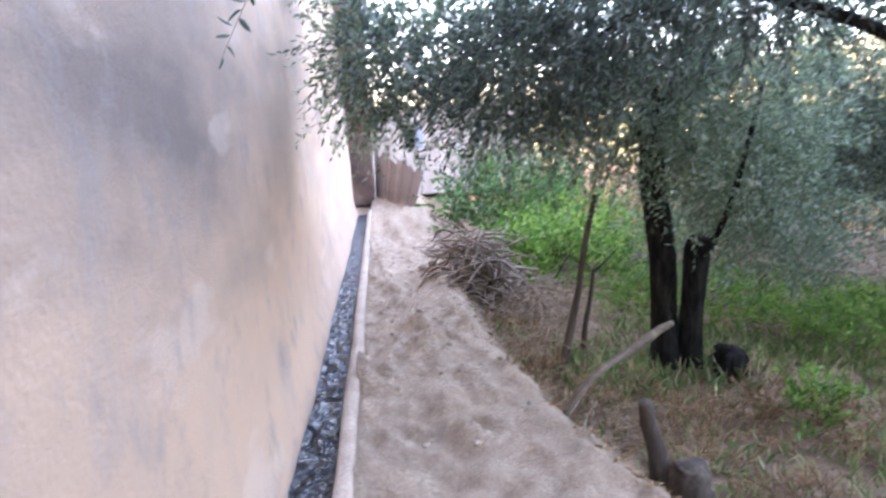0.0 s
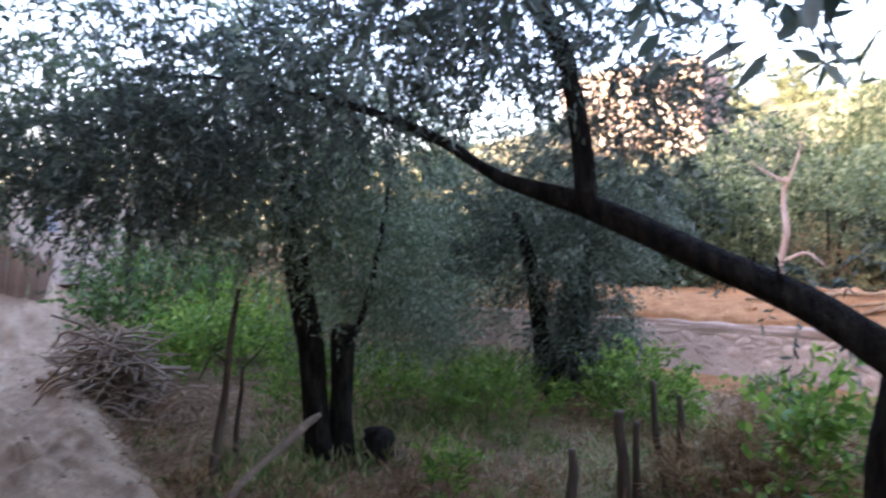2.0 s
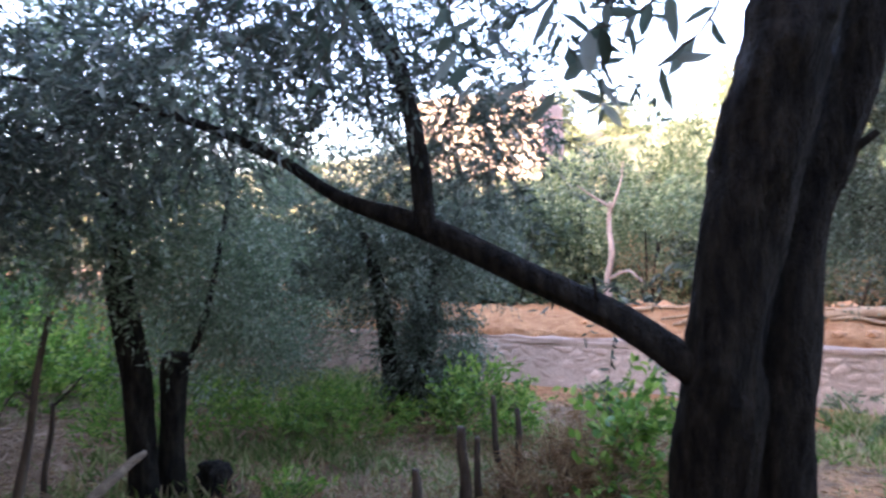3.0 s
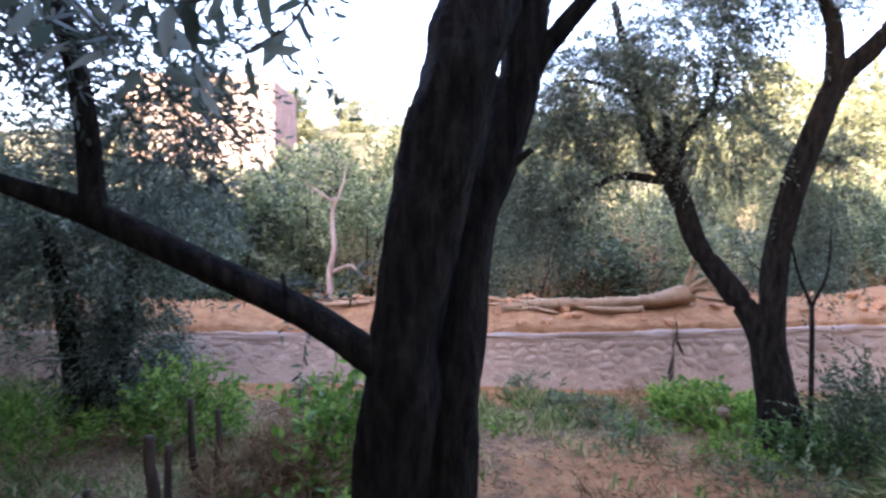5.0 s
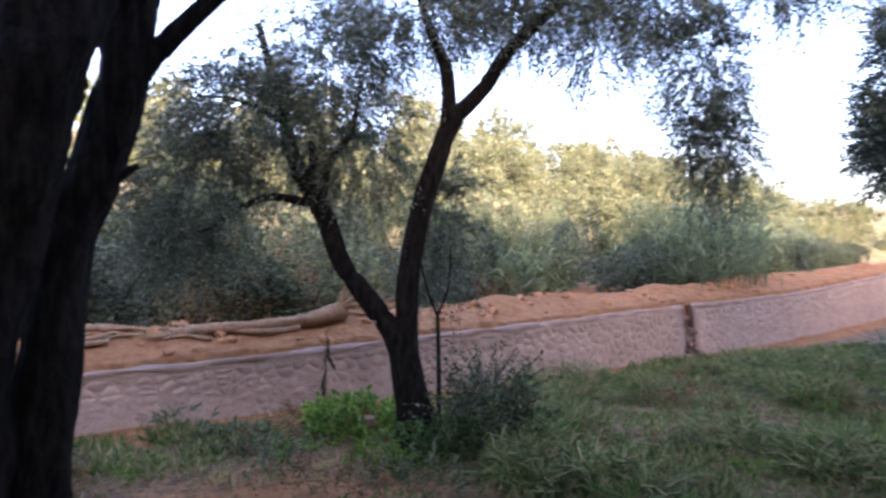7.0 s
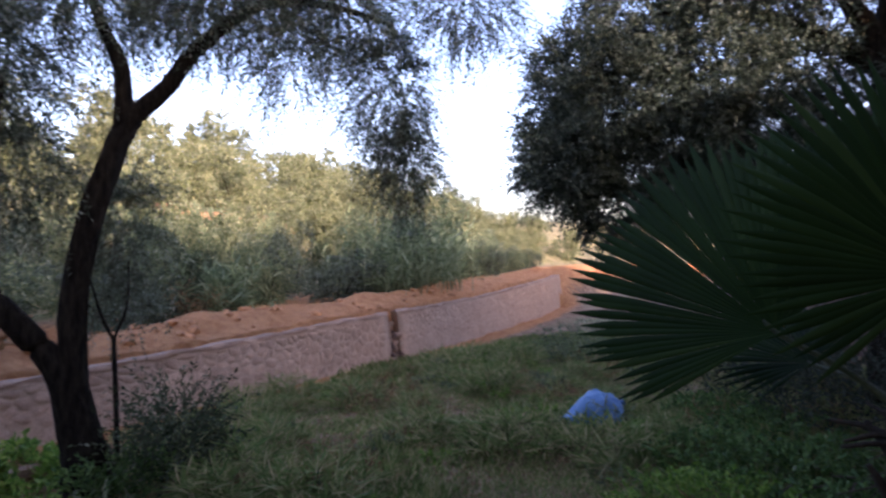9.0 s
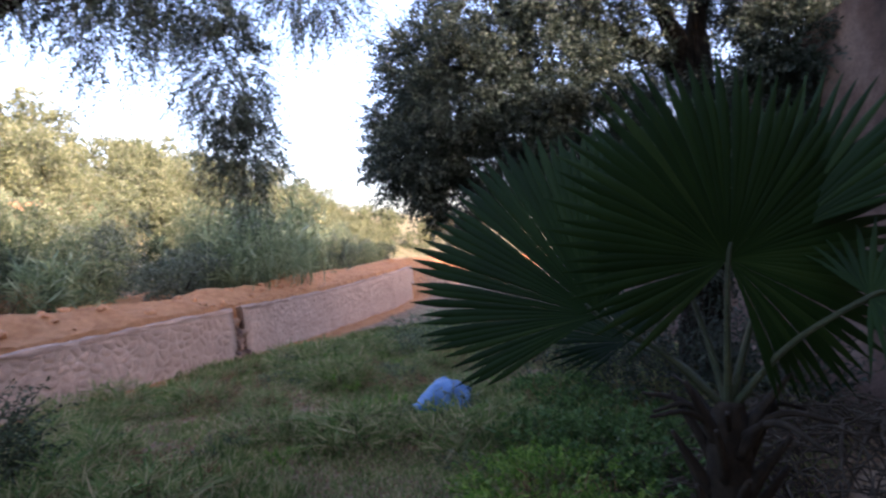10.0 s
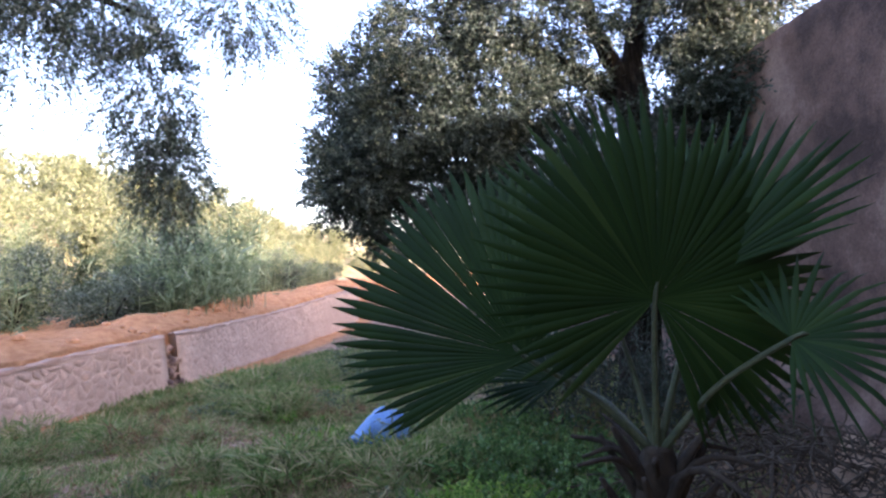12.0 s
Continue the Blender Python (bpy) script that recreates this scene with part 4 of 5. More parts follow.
for k in range(24):
    y = rs.uniform(-1.0, 4.2)
    x = RX(y) + rs.uniform(1.0, 2.0)
    L, r, th = rs.uniform(0.5, 1.6), rs.uniform(0.015, 0.05), 1.9 + rs.normal(0, 0.35)
    dw = thing("driftwood_branch", (x, y, lz(x, y) + r * 0.6), "pale broken branch lying on the red bank", "branch", "driftwood on the bank")
    rows = []
    for f in (-0.5, -0.2, 0.15, 0.5):
        px_, py_ = L * f * math.cos(th) + rs.normal(0, 0.04), L * f * math.sin(th) + rs.normal(0, 0.04)
        rows.append((px_, py_, lz(x + px_, y + py_) - lz(x, y) + rs.uniform(0, 0.05), r * (1 - 0.5 * abs(f))))
    hang("limb", mesh_np("limb", *tube(rows, 7, 4, 0.12, k), LOG, True), dw)
for k in range(70):
    y = rs.uniform(-12, 5)
    x = RX(y) + rs.uniform(0.6, 2.1)
    r = rs.uniform(0.04, 0.13)
    bm = bmesh.new()
    bmesh.ops.create_icosphere(bm, subdivisions=1, radius=r)
    for v in bm.verts:
        v.co *= 1 + rs.uniform(-0.3, 0.3)
        v.co.z *= 0.65
    c = tagged(part("soil_clod", bm, REDEARTH), "lump of dry red earth on the spoil bank", "clod", "clods on the bank")
    c.matrix_world = pose(x, y, lz(x, y) + r * 0.25, 0, 0, rs.uniform(0, 360))

# ---- river shrubs, reeds, hill trees ----


def shrub(label, seed, r, h, twigs, mat, length, width, per=12, dry=False, name="shrub"):
    t = thing(name, (0, 0, 0), label, "tree" if name == "hill_tree" else "shrub", "trees on the hill" if name == "hill_tree" else "shrubs by the river")
    rs = np.random.default_rng(seed)
    stems = []
    for k in range(3):
        d = np.array([rs.normal(0, r * 0.4), rs.normal(0, r * 0.4)])
        stems.append(tube([(d[0] * 0.2, d[1] * 0.2, -0.1, 0.03), (d[0] * 0.6, d[1] * 0.6, h * 0.4, 0.022), (d[0] * 0.9, d[1] * 0.9, h * 0.6, 0.01)], 6, 3, 0.1, k))
    hang("stem", mesh_np("stem", *join(stems), TWIG if dry else BARK, True), t)
    bl = []
    for k in range(9):
        th, q = rs.uniform(0, 6.28), rs.uniform(0.15, 0.75)
        z = h * (0.16 + 0.66 * k / 8)
        bl.append((r * q * math.cos(th), r * q * math.sin(th), z, r * rs.uniform(0.25, 0.42), r * rs.uniform(0.25, 0.42), h * rs.uniform(0.14, 0.22), twigs // 9))
    bl.append((0, 0, h * 0.14, r * 0.75, r * 0.75, h * 0.16, twigs // 6))
    crown(t, bl, rs, mat, 9, length, width, 0.30, 0.05, 0.003, True)
    return t


def scatter(protos, spots, group=None):
    """The first spot of each prototype takes the prototype itself, the rest take copies."""
    used = set()
    for k, (x, y, s, sz) in enumerate(spots):
        p = protos[k % len(protos)]
        m = pose(x, y, lz(x, y) - 0.05, 0, 0, (k * 137.5) % 360)
        if id(p) in used:
            ob = copy_thing(p, m)
        else:
            ob, _ = p, used.add(id(p))
            ob.matrix_world = m
        ob.scale = (s, s, sz)


SHRUBS = [shrub("dense olive-green river shrub", 71, 1.5, 2.6, 760, SHRUB, 0.105, 0.040), shrub("dense dull green river shrub", 72, 1.6, 2.4, 760, OLIVE, 0.105, 0.038),
          shrub("grey-green feathery river shrub", 73, 1.3, 2.8, 760, SHRUB, 0.12, 0.026), shrub("dark broad-leaved river shrub", 74, 1.4, 2.2, 700, OLIVE_MID, 0.11, 0.052)]
rs = np.random.default_rng(75)
spots = []
for row, (s0, ds, n, h0) in enumerate(((4.5, 0.7, 30, 0.75), (6.5, 0.8, 26, 1.0), (9.0, 1.0, 20, 1.3), (12.0, 1.0, 20, 1.35))):
    for k in range(n):
        y = 12 - (k + rs.uniform(0, 0.9)) * (46 / n)
        near = float(np.interp(y, [-20, -6, 0, 3, 12], [0.78, 0.85, 1.0, 1.25, 1.2]))
        s = s0 + rs.normal(0, ds)
        if s < 3.6:
            s = 3.6 + rs.uniform(0, 0.5)
        spots.append((RX(y) + s / 0.93, y, rs.uniform(0.75, 1.15) * near * 0.9, rs.uniform(0.8, 1.15) * near * h0))
scatter(SHRUBS, spots)
dry = shrub("dry brown leafless shrub on the bank", 76, 1.0, 1.8, 260, DRYLEAF, 0.05, 0.016, dry=True)
scatter([dry], [(RX(y) + s, y, 0.8, z) for y, s, z in ((0.6, 3.4, 1.0), (-0.3, 3.7, 0.85), (1.6, 3.6, 0.7), (4.5, 3.8, 0.8), (-4.5, 3.6, 0.5))])
HILLS = [shrub("sunlit yellow-green tree on the far hillside", 81, 2.2, 3.4, 860, HILL, 0.145, 0.062, name="hill_tree"), shrub("sunlit round olive tree on the far hillside", 82, 2.4, 3.0, 860, HILL, 0.145, 0.062, name="hill_tree"), shrub("pale green tree on the far hillside", 83, 2.0, 3.8, 860, HILL, 0.145, 0.062, name="hill_tree")]
spots = []
for s0, n, k0 in ((15, 18, 0.9), (20.5, 20, 0.9), (26, 22, 1.05), (33, 20, 1.25), (43, 17, 1.5)):
    for k in range(n):
        y = 38 - (k + rs.uniform(0.1, 0.9)) * (110 / n)
        big = float(np.interp(y, [-40, -8, 4], [1.45, 1.3, 1.0]))
        x = RX(y) + (s0 + rs.normal(0, 1.2)) / 0.93
        if 22 < x < 42 and 13.5 < y < 31:      # yard of the earth house
            continue
        spots.append((x, y, rs.uniform(0.8, 1.2) * k0 * big, rs.uniform(0.8, 1.15) * k0 * big))
scatter(HILLS, spots)
ter = thing("terrace_wall", (0, 0, 0), "sunlit orange earth terrace edge on the far hill", "terrace wall")
v, n = [], 24
yt = np.linspace(-16.5, -8.5, n)
for k, y in enumerate(yt):
    x = 34.0 - 0.32 * y + 0.3 * math.sin(y * 1.7)
    z = lz(x, y)
    v += [(x - 0.2, y, z - 1.4), (x, y, z + 0.45 + 0.1 * math.sin(y * 2.3)), (x + 1.2, y, z + 0.5), (x + 1.4, y, z - 1.4)]
q = [[k * 4 + j, k * 4 + j + 1, k * 4 + 4 + j + 1, k * 4 + 4 + j] for k in range(n - 1) for j in range(3)] + [[0, 1, 2, 3], [n * 4 - 1, n * 4 - 2, n * 4 - 3, n * 4 - 4]]
hang("earth_face", mesh_np("earth_face", v, q, REDEARTH), ter)


def reed_clump(at, n, h, label, seed, spread=0.6):
    t = thing("reed_clump", (*at, lz(*at)), label, "reeds", "reeds by the river")
    rs = np.random.default_rng(seed)
    b = np.stack([rs.normal(0, spread, n), rs.normal(0, spread, n), np.zeros(n)], -1)
    d = unit(np.stack([rs.normal(0, 0.16, n), rs.normal(0, 0.16, n), np.ones(n)], -1))
    L = h * rs.uniform(0.7, 1.1, n)
    st = [tube(np.array([(*b[k], 0.011), (*(b[k] + d[k] * L[k] * 0.5), 0.009), (*(b[k] + d[k] * L[k] + [0.05, 0, -0.03]), 0.004)]), 4, 2, 0.0, k) for k in range(n)]
    tagged(hang("cane", mesh_np("cane", *join(st), REED), t), kind="stuff")
    f = np.tile(np.linspace(0.15, 1, 11), n)
    k = np.repeat(np.arange(n), 11)
    p = b[k] + d[k] * (L[k] * f)[:, None]
    o = rs.normal(size=(len(p), 3)) * [1, 1, 0.25] + d[k] * 0.8
    hang("foliage", mesh_np("foliage", *leaves(p, o, 0.38, 0.026, rs, 0.15, 0.35), REED), t)


reed_clump((15.7, -11.6), 95, 2.6, "pale green reed clump by the river bank", 91, 0.8)
reed_clump((15.2, -10.5), 50, 2.0, "pale green reed clump by the river bank", 92, 0.5)
reed_clump((14.2, -5.5), 18, 1.15, "small pale reed clump on the bank", 93, 0.3)
reed_clump((14.0, -4.8), 14, 1.0, "small pale reed clump on the bank", 94, 0.25)
reed_clump((19.5, -15.5), 40, 2.0, "tall reed clump near the bend", 95, 0.8)

# large earth house on the far bank, its front in the sun; thin pink skins paint shade on its side
manor = thing("earth_house", (34.1, 21.4, lz(34.1, 21.4)), "large flat-roofed earth house in evening sun beyond the river", "house", turn=17.6)
TOPH = 10.1 - lz(34.1, 21.4)
for nm, b, mat in (("wall", (0, 0, -1.0, 6.0, 9.0, TOPH - 0.12), EARTHWALL), ("parapet", (-0.06, -0.02, TOPH - 0.117, 0.35, 9.05, TOPH), EARTHWALL), ("side_wall", (0.02, -0.10, -1.0, 6.0, -0.004, TOPH - 0.35), EARTH_SHADED), ("side_wall", (0.02, -0.18, -1.0, 6.0, -0.104, TOPH - 1.7), EARTH_SHADED)):
    bm = bmesh.new()
    box(bm, *b)
    bmesh.ops.bevel(bm, geom=bm.edges[:], offset=0.03, segments=2, affect="EDGES")
    part(nm, bm, mat, manor)

# pale dead tree among the shrubs
snag = thing("dead_tree", (10.6, 5.06, lz(10.6, 5.06)), "bare bleached dead tree on the river bank", "tree")
snag.scale = (0.72, 0.85, 0.9)
for k, rows in enumerate(([(0, 0, -0.2, 0.11), (0.06, 0.10, 0.5, 0.07), (-0.05, -0.06, 1.1, 0.06), (0.06, 0.06, 1.6, 0.05), (0.0, 0.0, 2.1, 0.04)], [(0, 0, 2.0, 0.04), (-0.2, 0.35, 2.25, 0.025), (-0.35, 0.6, 2.45, 0.01)], [(0.02, 0, 1.9, 0.035), (0.1, -0.2, 2.5, 0.02), (0.1, -0.25, 2.9, 0.008)], [(0, 0, 0.6, 0.04), (0.0, -0.4, 0.75, 0.025), (0, -0.75, 0.5, 0.012)])):
    hang("trunk" if k == 0 else "branch", mesh_np("trunk" if k == 0 else "branch", *tube(rows, 8, 4, 0.12, k), PLANK, True), snag)

# ---- dry brush heap and fringe beside the path ----


def brush(at, r, h, n, label, seed, thick=0.008, mat=DRY, long=1.0):
    t = thing("brush_heap", (*at, lz(*at)), label, "brushwood")
    rs = np.random.default_rng(seed)
    st = []
    for k in range(n):
        th, q = rs.uniform(0, 6.28), r * math.sqrt(rs.uniform(0, 1))
        p = np.array([q * math.cos(th), q * math.sin(th), rs.uniform(0, h * max(0.1, 1 - (q / r) ** 2))])
        d = unit(np.array([rs.normal(), rs.normal(), rs.normal(0.1, 0.45)]))
        L = rs.uniform(0.3, 0.9) * long
        sag = np.array([rs.normal(0, 0.12), rs.normal(0, 0.12), rs.uniform(0.02, 0.25)])
        st.append(tube([(*(p - d * L / 2), thick), (*(p + sag * 0.7), thick * rs.uniform(0.7, 1.3)), (*(p + d * L / 2 - [0, 0, 0.1]), thick * 0.5)], 4, 3, 0.1, k, False))
    tagged(hang("brushwood", mesh_np("brushwood", *join(st), mat), t), kind="stuff")
    for k in range(7):
        a, b = rs.uniform(0, 6.28), rs.uniform(0.3, 0.9) * h
        d = np.array([math.cos(a), math.sin(a), 0]) * r
        hang("cane", mesh_np("cane", *tube([(-d[0] * 0.8, -d[1] * 0.8, 0.02, thick * 1.5), (d[0] * 0.1, d[1] * 0.1, b + 0.05, thick * 1.3), (d[0] * 0.95, d[1] * 0.95, max(0.03, b - 0.35), thick * 0.8)], 5, 5, 0.1, k), mat), t)
    return t


brush((1.06, 7.25), 0.48, 0.86, 240, "tangled heap of dry grey-brown brushwood beside the path", 101, 0.012, GREYSTICK, 1.25)
brush((0.95, 8.9), 0.45, 0.35, 130, "low grey heap of dry sticks beside the path", 108, 0.007, GREYSTICK)
brush((1.6, 6.4), 0.5, 0.35, 90, "low tangle of dry brown brushwood by the path edge", 102, 0.005)
brush((1.30, 5.3), 0.45, 0.28, 90, "low tangle of dry brown brushwood by the path edge", 103, 0.004)
brush((1.35, 3.9), 0.45, 0.12, 50, "thin dry twigs along the path bank", 104, 0.0035)
brush((0.9, -7.0), 1.5, 0.5, 420, "dark heap of dry twigs against the yard wall", 105, mat=TWIG)
brush((1.9, -6.0), 0.9, 0.3, 160, "dark dry twigs under the fan palm", 106, mat=TWIG)
brush((1.45, 9.7), 0.5, 0.6, 140, "dry grey brushwood beside the path", 107, 0.005)
bough = thing("fallen_branch", (1.5, 3.9, lz(1.5, 3.9)), "long pale broken branch propped over the path bank", "branch")
zb = lz(1.5, 3.9)
hang("limb", mesh_np("limb", *tube([(-0.38, -0.03, lz(1.12, 3.87) - zb, 0.022), (-0.1, 0.08, -0.06 - zb, 0.026), (0.2, 0.13, 0.09 - zb, 0.030), (0.42, 0.20, 0.19 - zb, 0.030), (0.52, 0.22, 0.22 - zb, 0.016)], 8, 4, 0.2, 9), STICK, True), bough)

# ---- leafy weeds and bushes ----


def bush(name, at, r, h, twigs, mat, length, width, label, seed, cat="bush", per=10, z=None):
    t = thing(name, (*at, lz(*at) if z is None else z), label, cat)
    rs = np.random.default_rng(seed)
    n = twigs
    th, q = rs.uniform(0, 6.28, n), r * np.sqrt(rs.uniform(0, 1, n))
    c = np.stack([q * np.cos(th), q * np.sin(th), h * rs.uniform(0, 0.75, n) * (1 - 0.5 * (q / r) ** 2)], -1)
    o = np.stack([np.cos(th) * 0.5, np.sin(th) * 0.5, np.full(n, 0.8)], -1)
    tw, lv = twigs_and_leaves(c, o, rs, h * 0.4, per, length, width, 0.2, 0.0025)
    tagged(hang("twig", mesh_np("twig", *tw, TWIG), t), kind="stuff")
    hang("foliage", mesh_np("foliage", *lv, mat), t)
    return t


FR = "dry orange-brown straw along the path edge"
for k, (x, y, n) in enumerate([(1.15, 6.2, 22), (1.2, 5.7, 34), (1.15, 5.1, 40), (1.3, 4.6, 40), (1.35, 3.9, 34), (1.75, 3.4, 40), (2.0, 2.6, 40), (2.6, 3.9, 40), (1.9, 4.2, 40), (2.9, 3.3, 40), (3.3, 2.9, 45), (3.8, 2.3, 45), (2.1, 3.6, 35), (4.2, 2.1, 40)]):
    bush("dry_grass", (x, y), 0.35, 0.22, n, DRYLEAF, 0.10, 0.006, FR, 300 + k, "dry grass", 8)
W = "leafy bright green weed growing in the orchard"
bush("weed", (2.71, 3.54), 0.15, 0.5, 40, GREEN, 0.06, 0.022, W, 111, "weed")
bush("weed", (5.16, 3.77), 0.45, 0.80, 170, GREEN, 0.07, 0.028, "leafy green bush beside the split posts", 112)
bush("weed", (3.3, 1.15), 0.22, 0.75, 70, GREEN, 0.06, 0.03, "leafy green shoots behind the great olive", 113)
bush("weed", (4.35, 1.85), 0.11, 1.3, 54, GREEN, 0.09, 0.045, "leafy green bush behind the great olive", 131)
bush("weed", (7.75, -0.95), 0.55, 0.45, 190, GREEN, 0.08, 0.035, "low spread of bright green leaves before the river wall", 114)
bush("weed", (7.5, 0.35), 0.45, 0.2, 70, SHRUB, 0.07, 0.03, "low spread of green leaves before the river wall", 115)
bush("weed", (6.6, -1.75), 0.42, 0.5, 170, GREEN_DEEP, 0.06, 0.022, "dark green weeds round the foot of the forked olive", 143)
bush("weed", (6.55, -2.2), 0.36, 1.2, 300, OLIVE_MID, 0.055, 0.020, "dull green shrubby weed at the foot of the forked olive", 116)
bush("weed", (6.3, -1.1), 0.3, 0.35, 60, GREEN, 0.05, 0.02, W, 117, "weed")
bush("weed", (2.3, 2.3), 0.2, 0.22, 24, GREEN, 0.05, 0.02, W, 118, "weed")
bush("weed", (5.3, 4.1), 0.5, 0.5, 90, GREEN, 0.07, 0.02, "thick green undergrowth at the foot of a bushy olive", 119)
bush("weed", (4.3, 4.9), 0.7, 0.5, 240, GREEN, 0.09, 0.016, "long bright green grass under the olives", 120)
bush("weed", (3.3, 6.4), 0.9, 0.6, 240, GREEN, 0.09, 0.02, "thick bright green undergrowth behind the olives", 121)
bush("bush", (2.5, 8.6), 0.9, 1.15, 320, GREEN, 0.09, 0.04, "bright green leafy bush behind the brush heap", 122)
bush("bush", (2.5, 11.5), 1.0, 2.2, 320, GREEN_DEEP, 0.12, 0.06, "large-leaved green bush near the picket fence", 123)
bush("bush", (3.6, 10.0), 1.3, 1.35, 420, GREEN, 0.09, 0.03, "green leafy thicket beyond the olives", 124)
bush("bush", (6.0, 8.4), 1.3, 2.3, 900, SHRUB, 0.07, 0.02, "grey-green thicket beyond the olives", 125)
bush("bush", (4.3, 7.2), 1.0, 2.6, 800, OLIVE_PALE, 0.065, 0.018, "grey-green young olive thicket", 126)
bush("weed", (4.4, -3.0), 0.25, 0.4, 40, GREEN, 0.05, 0.018, W, 127, "weed")
bush("weed", (4.5, -6.5), 0.14, 0.45, 26, GREEN, 0.06, 0.018, W, 128, "weed")
bush("weed", (2.9, -5.2), 0.8, 0.45, 300, GREEN, 0.05, 0.022, "dense low green weeds before the fan palm", 129)
bush("weed", (1.6, -4.3), 0.7, 0.55, 260, GREEN, 0.05, 0.02, "dense low green weeds under the fan palm", 130)
bush("weed", (2.15, -4.75), 0.55, 0.4, 200, GREEN, 0.05, 0.022, "dense low green weeds before the fan palm", 132)
for k, (x, y, r) in enumerate([(4.6, -8.4, 0.7), (3.7, -7.8, 0.8), (2.8, -7.2, 0.7), (2.9, -6.4, 0.7), (3.7, -6.6, 0.6), (2.2, -6.0, 0.6)]):
    bush("weed", (x, y), r, 0.42, 230, GREEN_DEEP, 0.055, 0.026, "dense low dark green weeds around the fan palm", 500 + k)
# these three thickets carry the yard wall's shade in their leaf colour
bush("bush", (3.2, -9.2), 1.1, 1.7, 420, OLIVE_SHADED, 0.07, 0.025, "thicket under the tall olive, leaves coloured dark for shade", 132)
bush("bush", (5.0, -10.0), 1.3, 1.6, 420, OLIVE_SHADED, 0.07, 0.025, "thicket under the tall olive, leaves coloured dark for shade", 133)
bush("bush", (2.0, -8.9), 0.7, 1.5, 220, OLIVE_SHADED, 0.07, 0.025, "thicket beside the yard wall, leaves coloured dark for shade", 134)
bush("bush", (8.4, -11.0), 1.4, 1.0, 300, SHRUB, 0.08, 0.02, "rough green growth beyond the sack", 135)
bush("weed", (4.0, 2.35), 0.30, 0.55, 110, DRYLEAF, 0.14, 0.006, "tall dry brown grass beside the posts", 142, "dry grass")
bush("weed", (4.55, 2.1), 0.40, 0.75, 150, DRYLEAF, 0.14, 0.007, "tall dry brown grass beside the posts", 136, "dry grass")

# thickets that close the far side of the orchard
bush("bush", (5.5, 13.5), 1.6, 3.2, 520, OLIVE, 0.10, 0.032, "tall grey-green thicket at the orchard end", 137, per=9)
bush("bush", (8.4, 12.0), 1.7, 3.4, 520, OLIVE, 0.10, 0.032, "tall grey-green thicket at the orchard end", 138, per=9)
bush("bush", (3.6, 16.0), 1.5, 3.0, 420, OLIVE, 0.11, 0.035, "tall grey-green thicket at the orchard end", 139, per=9)
# small weeds all over the orchard
rs = np.random.default_rng(140)
kinds = [bush("weed", (4.0, -8.0), 0.16, 0.22, 16, GREEN, 0.045, 0.016, "small leafy weed in the orchard grass", 401, "weed", 8), bush("weed", (6.2, -4.2), 0.22, 0.3, 22, SHRUB, 0.05, 0.014, "small dull green weed in the orchard grass", 402, "weed", 8), bush("weed", (7.2, -5.6), 0.24, 0.34, 22, DRYLEAF, 0.09, 0.006, "small tuft of dry straw in the grass", 403, "weed", 8)]
tuft = bush("grass_tuft", (7.0, -3.4), 0.30, 0.40, 60, GRASS, 0.17, 0.0085, "tall green grass tuft in the orchard", 404, "grass", 8)
tuft["group"] = "grass tufts in the orchard"
for k in range(36):
    x, y = rs.uniform(4.2, 10.6), rs.uniform(-10.0, -2.3)
    if river_s(x, y) > -0.5:
        continue
    ob = copy_thing(tuft, pose(x, y, lz(x, y) - 0.01, 0, 0, k * 67))
    f = rs.uniform(0.5, 1.25)
    ob.scale = (f * 1.2, f * 1.2, f)
for ob in kinds:
    ob["group"] = "small weeds in the orchard"
for k in range(170):
    x, y = rs.uniform(2.2, 10.5), rs.uniform(-12.5, 4.5)
    if river_s(x, y) > -0.4 or abs(x - 2.8) + abs(y - 0.6) < 0.7:
        continue
    ob = copy_thing(kinds[k % 3], pose(x, y, lz(x, y) - 0.01, 0, 0, k * 77))
    f = rs.uniform(0.6, 1.5)
    ob.scale = (f, f, f * rs.uniform(0.7, 1.2))

# hanging twig of big leaves close over the path, part of the great olive's crown
near_twig = thing("hanging_twig", (1.0, 0.3, 1.9), "close hanging olive twigs with long broad dark leaves", "twig")
rs = np.random.default_rng(141)
SPRAYS = [  # stem rows, leaves along it
    ([(0.10, -0.10, 0.35), (0.056, -0.103, 0.067), (0.05, -0.086, 0.003), (0.028, -0.058, -0.028), (0.003, -0.032, -0.056)], 7),
    ([(0.06, -0.05, 0.40), (-0.008, -0.013, 0.091), (0.001, 0.014, 0.038), (0.02, 0.032, -0.013), (0.05, 0.044, -0.071)], 11),
    ([(0.0, 0.10, 0.40), (-0.051, 0.156, 0.136), (-0.029, 0.178, 0.055), (-0.011, 0.143, -0.002), (0.011, 0.09, -0.052)], 10),
    ([(0.0, 0.02, 0.40), (-0.059, 0.042, 0.089), (-0.047, 0.056, 0.045), (-0.011, 0.062, 0.001), (0.009, 0.058, -0.02)], 10),
    ([(0.10, -0.10, 0.35), (0.083, -0.084, 0.10), (0.034, -0.047, 0.048), (0.006, -0.007, 0.015), (-0.01, 0.033, 0.008)], 9),
    ([(0.05, 0.20, 0.40), (-0.02, 0.23, 0.13), (0.0, 0.26, 0.07), (0.04, 0.27, 0.03), (0.06, 0.25, 0.0)], 9),
]
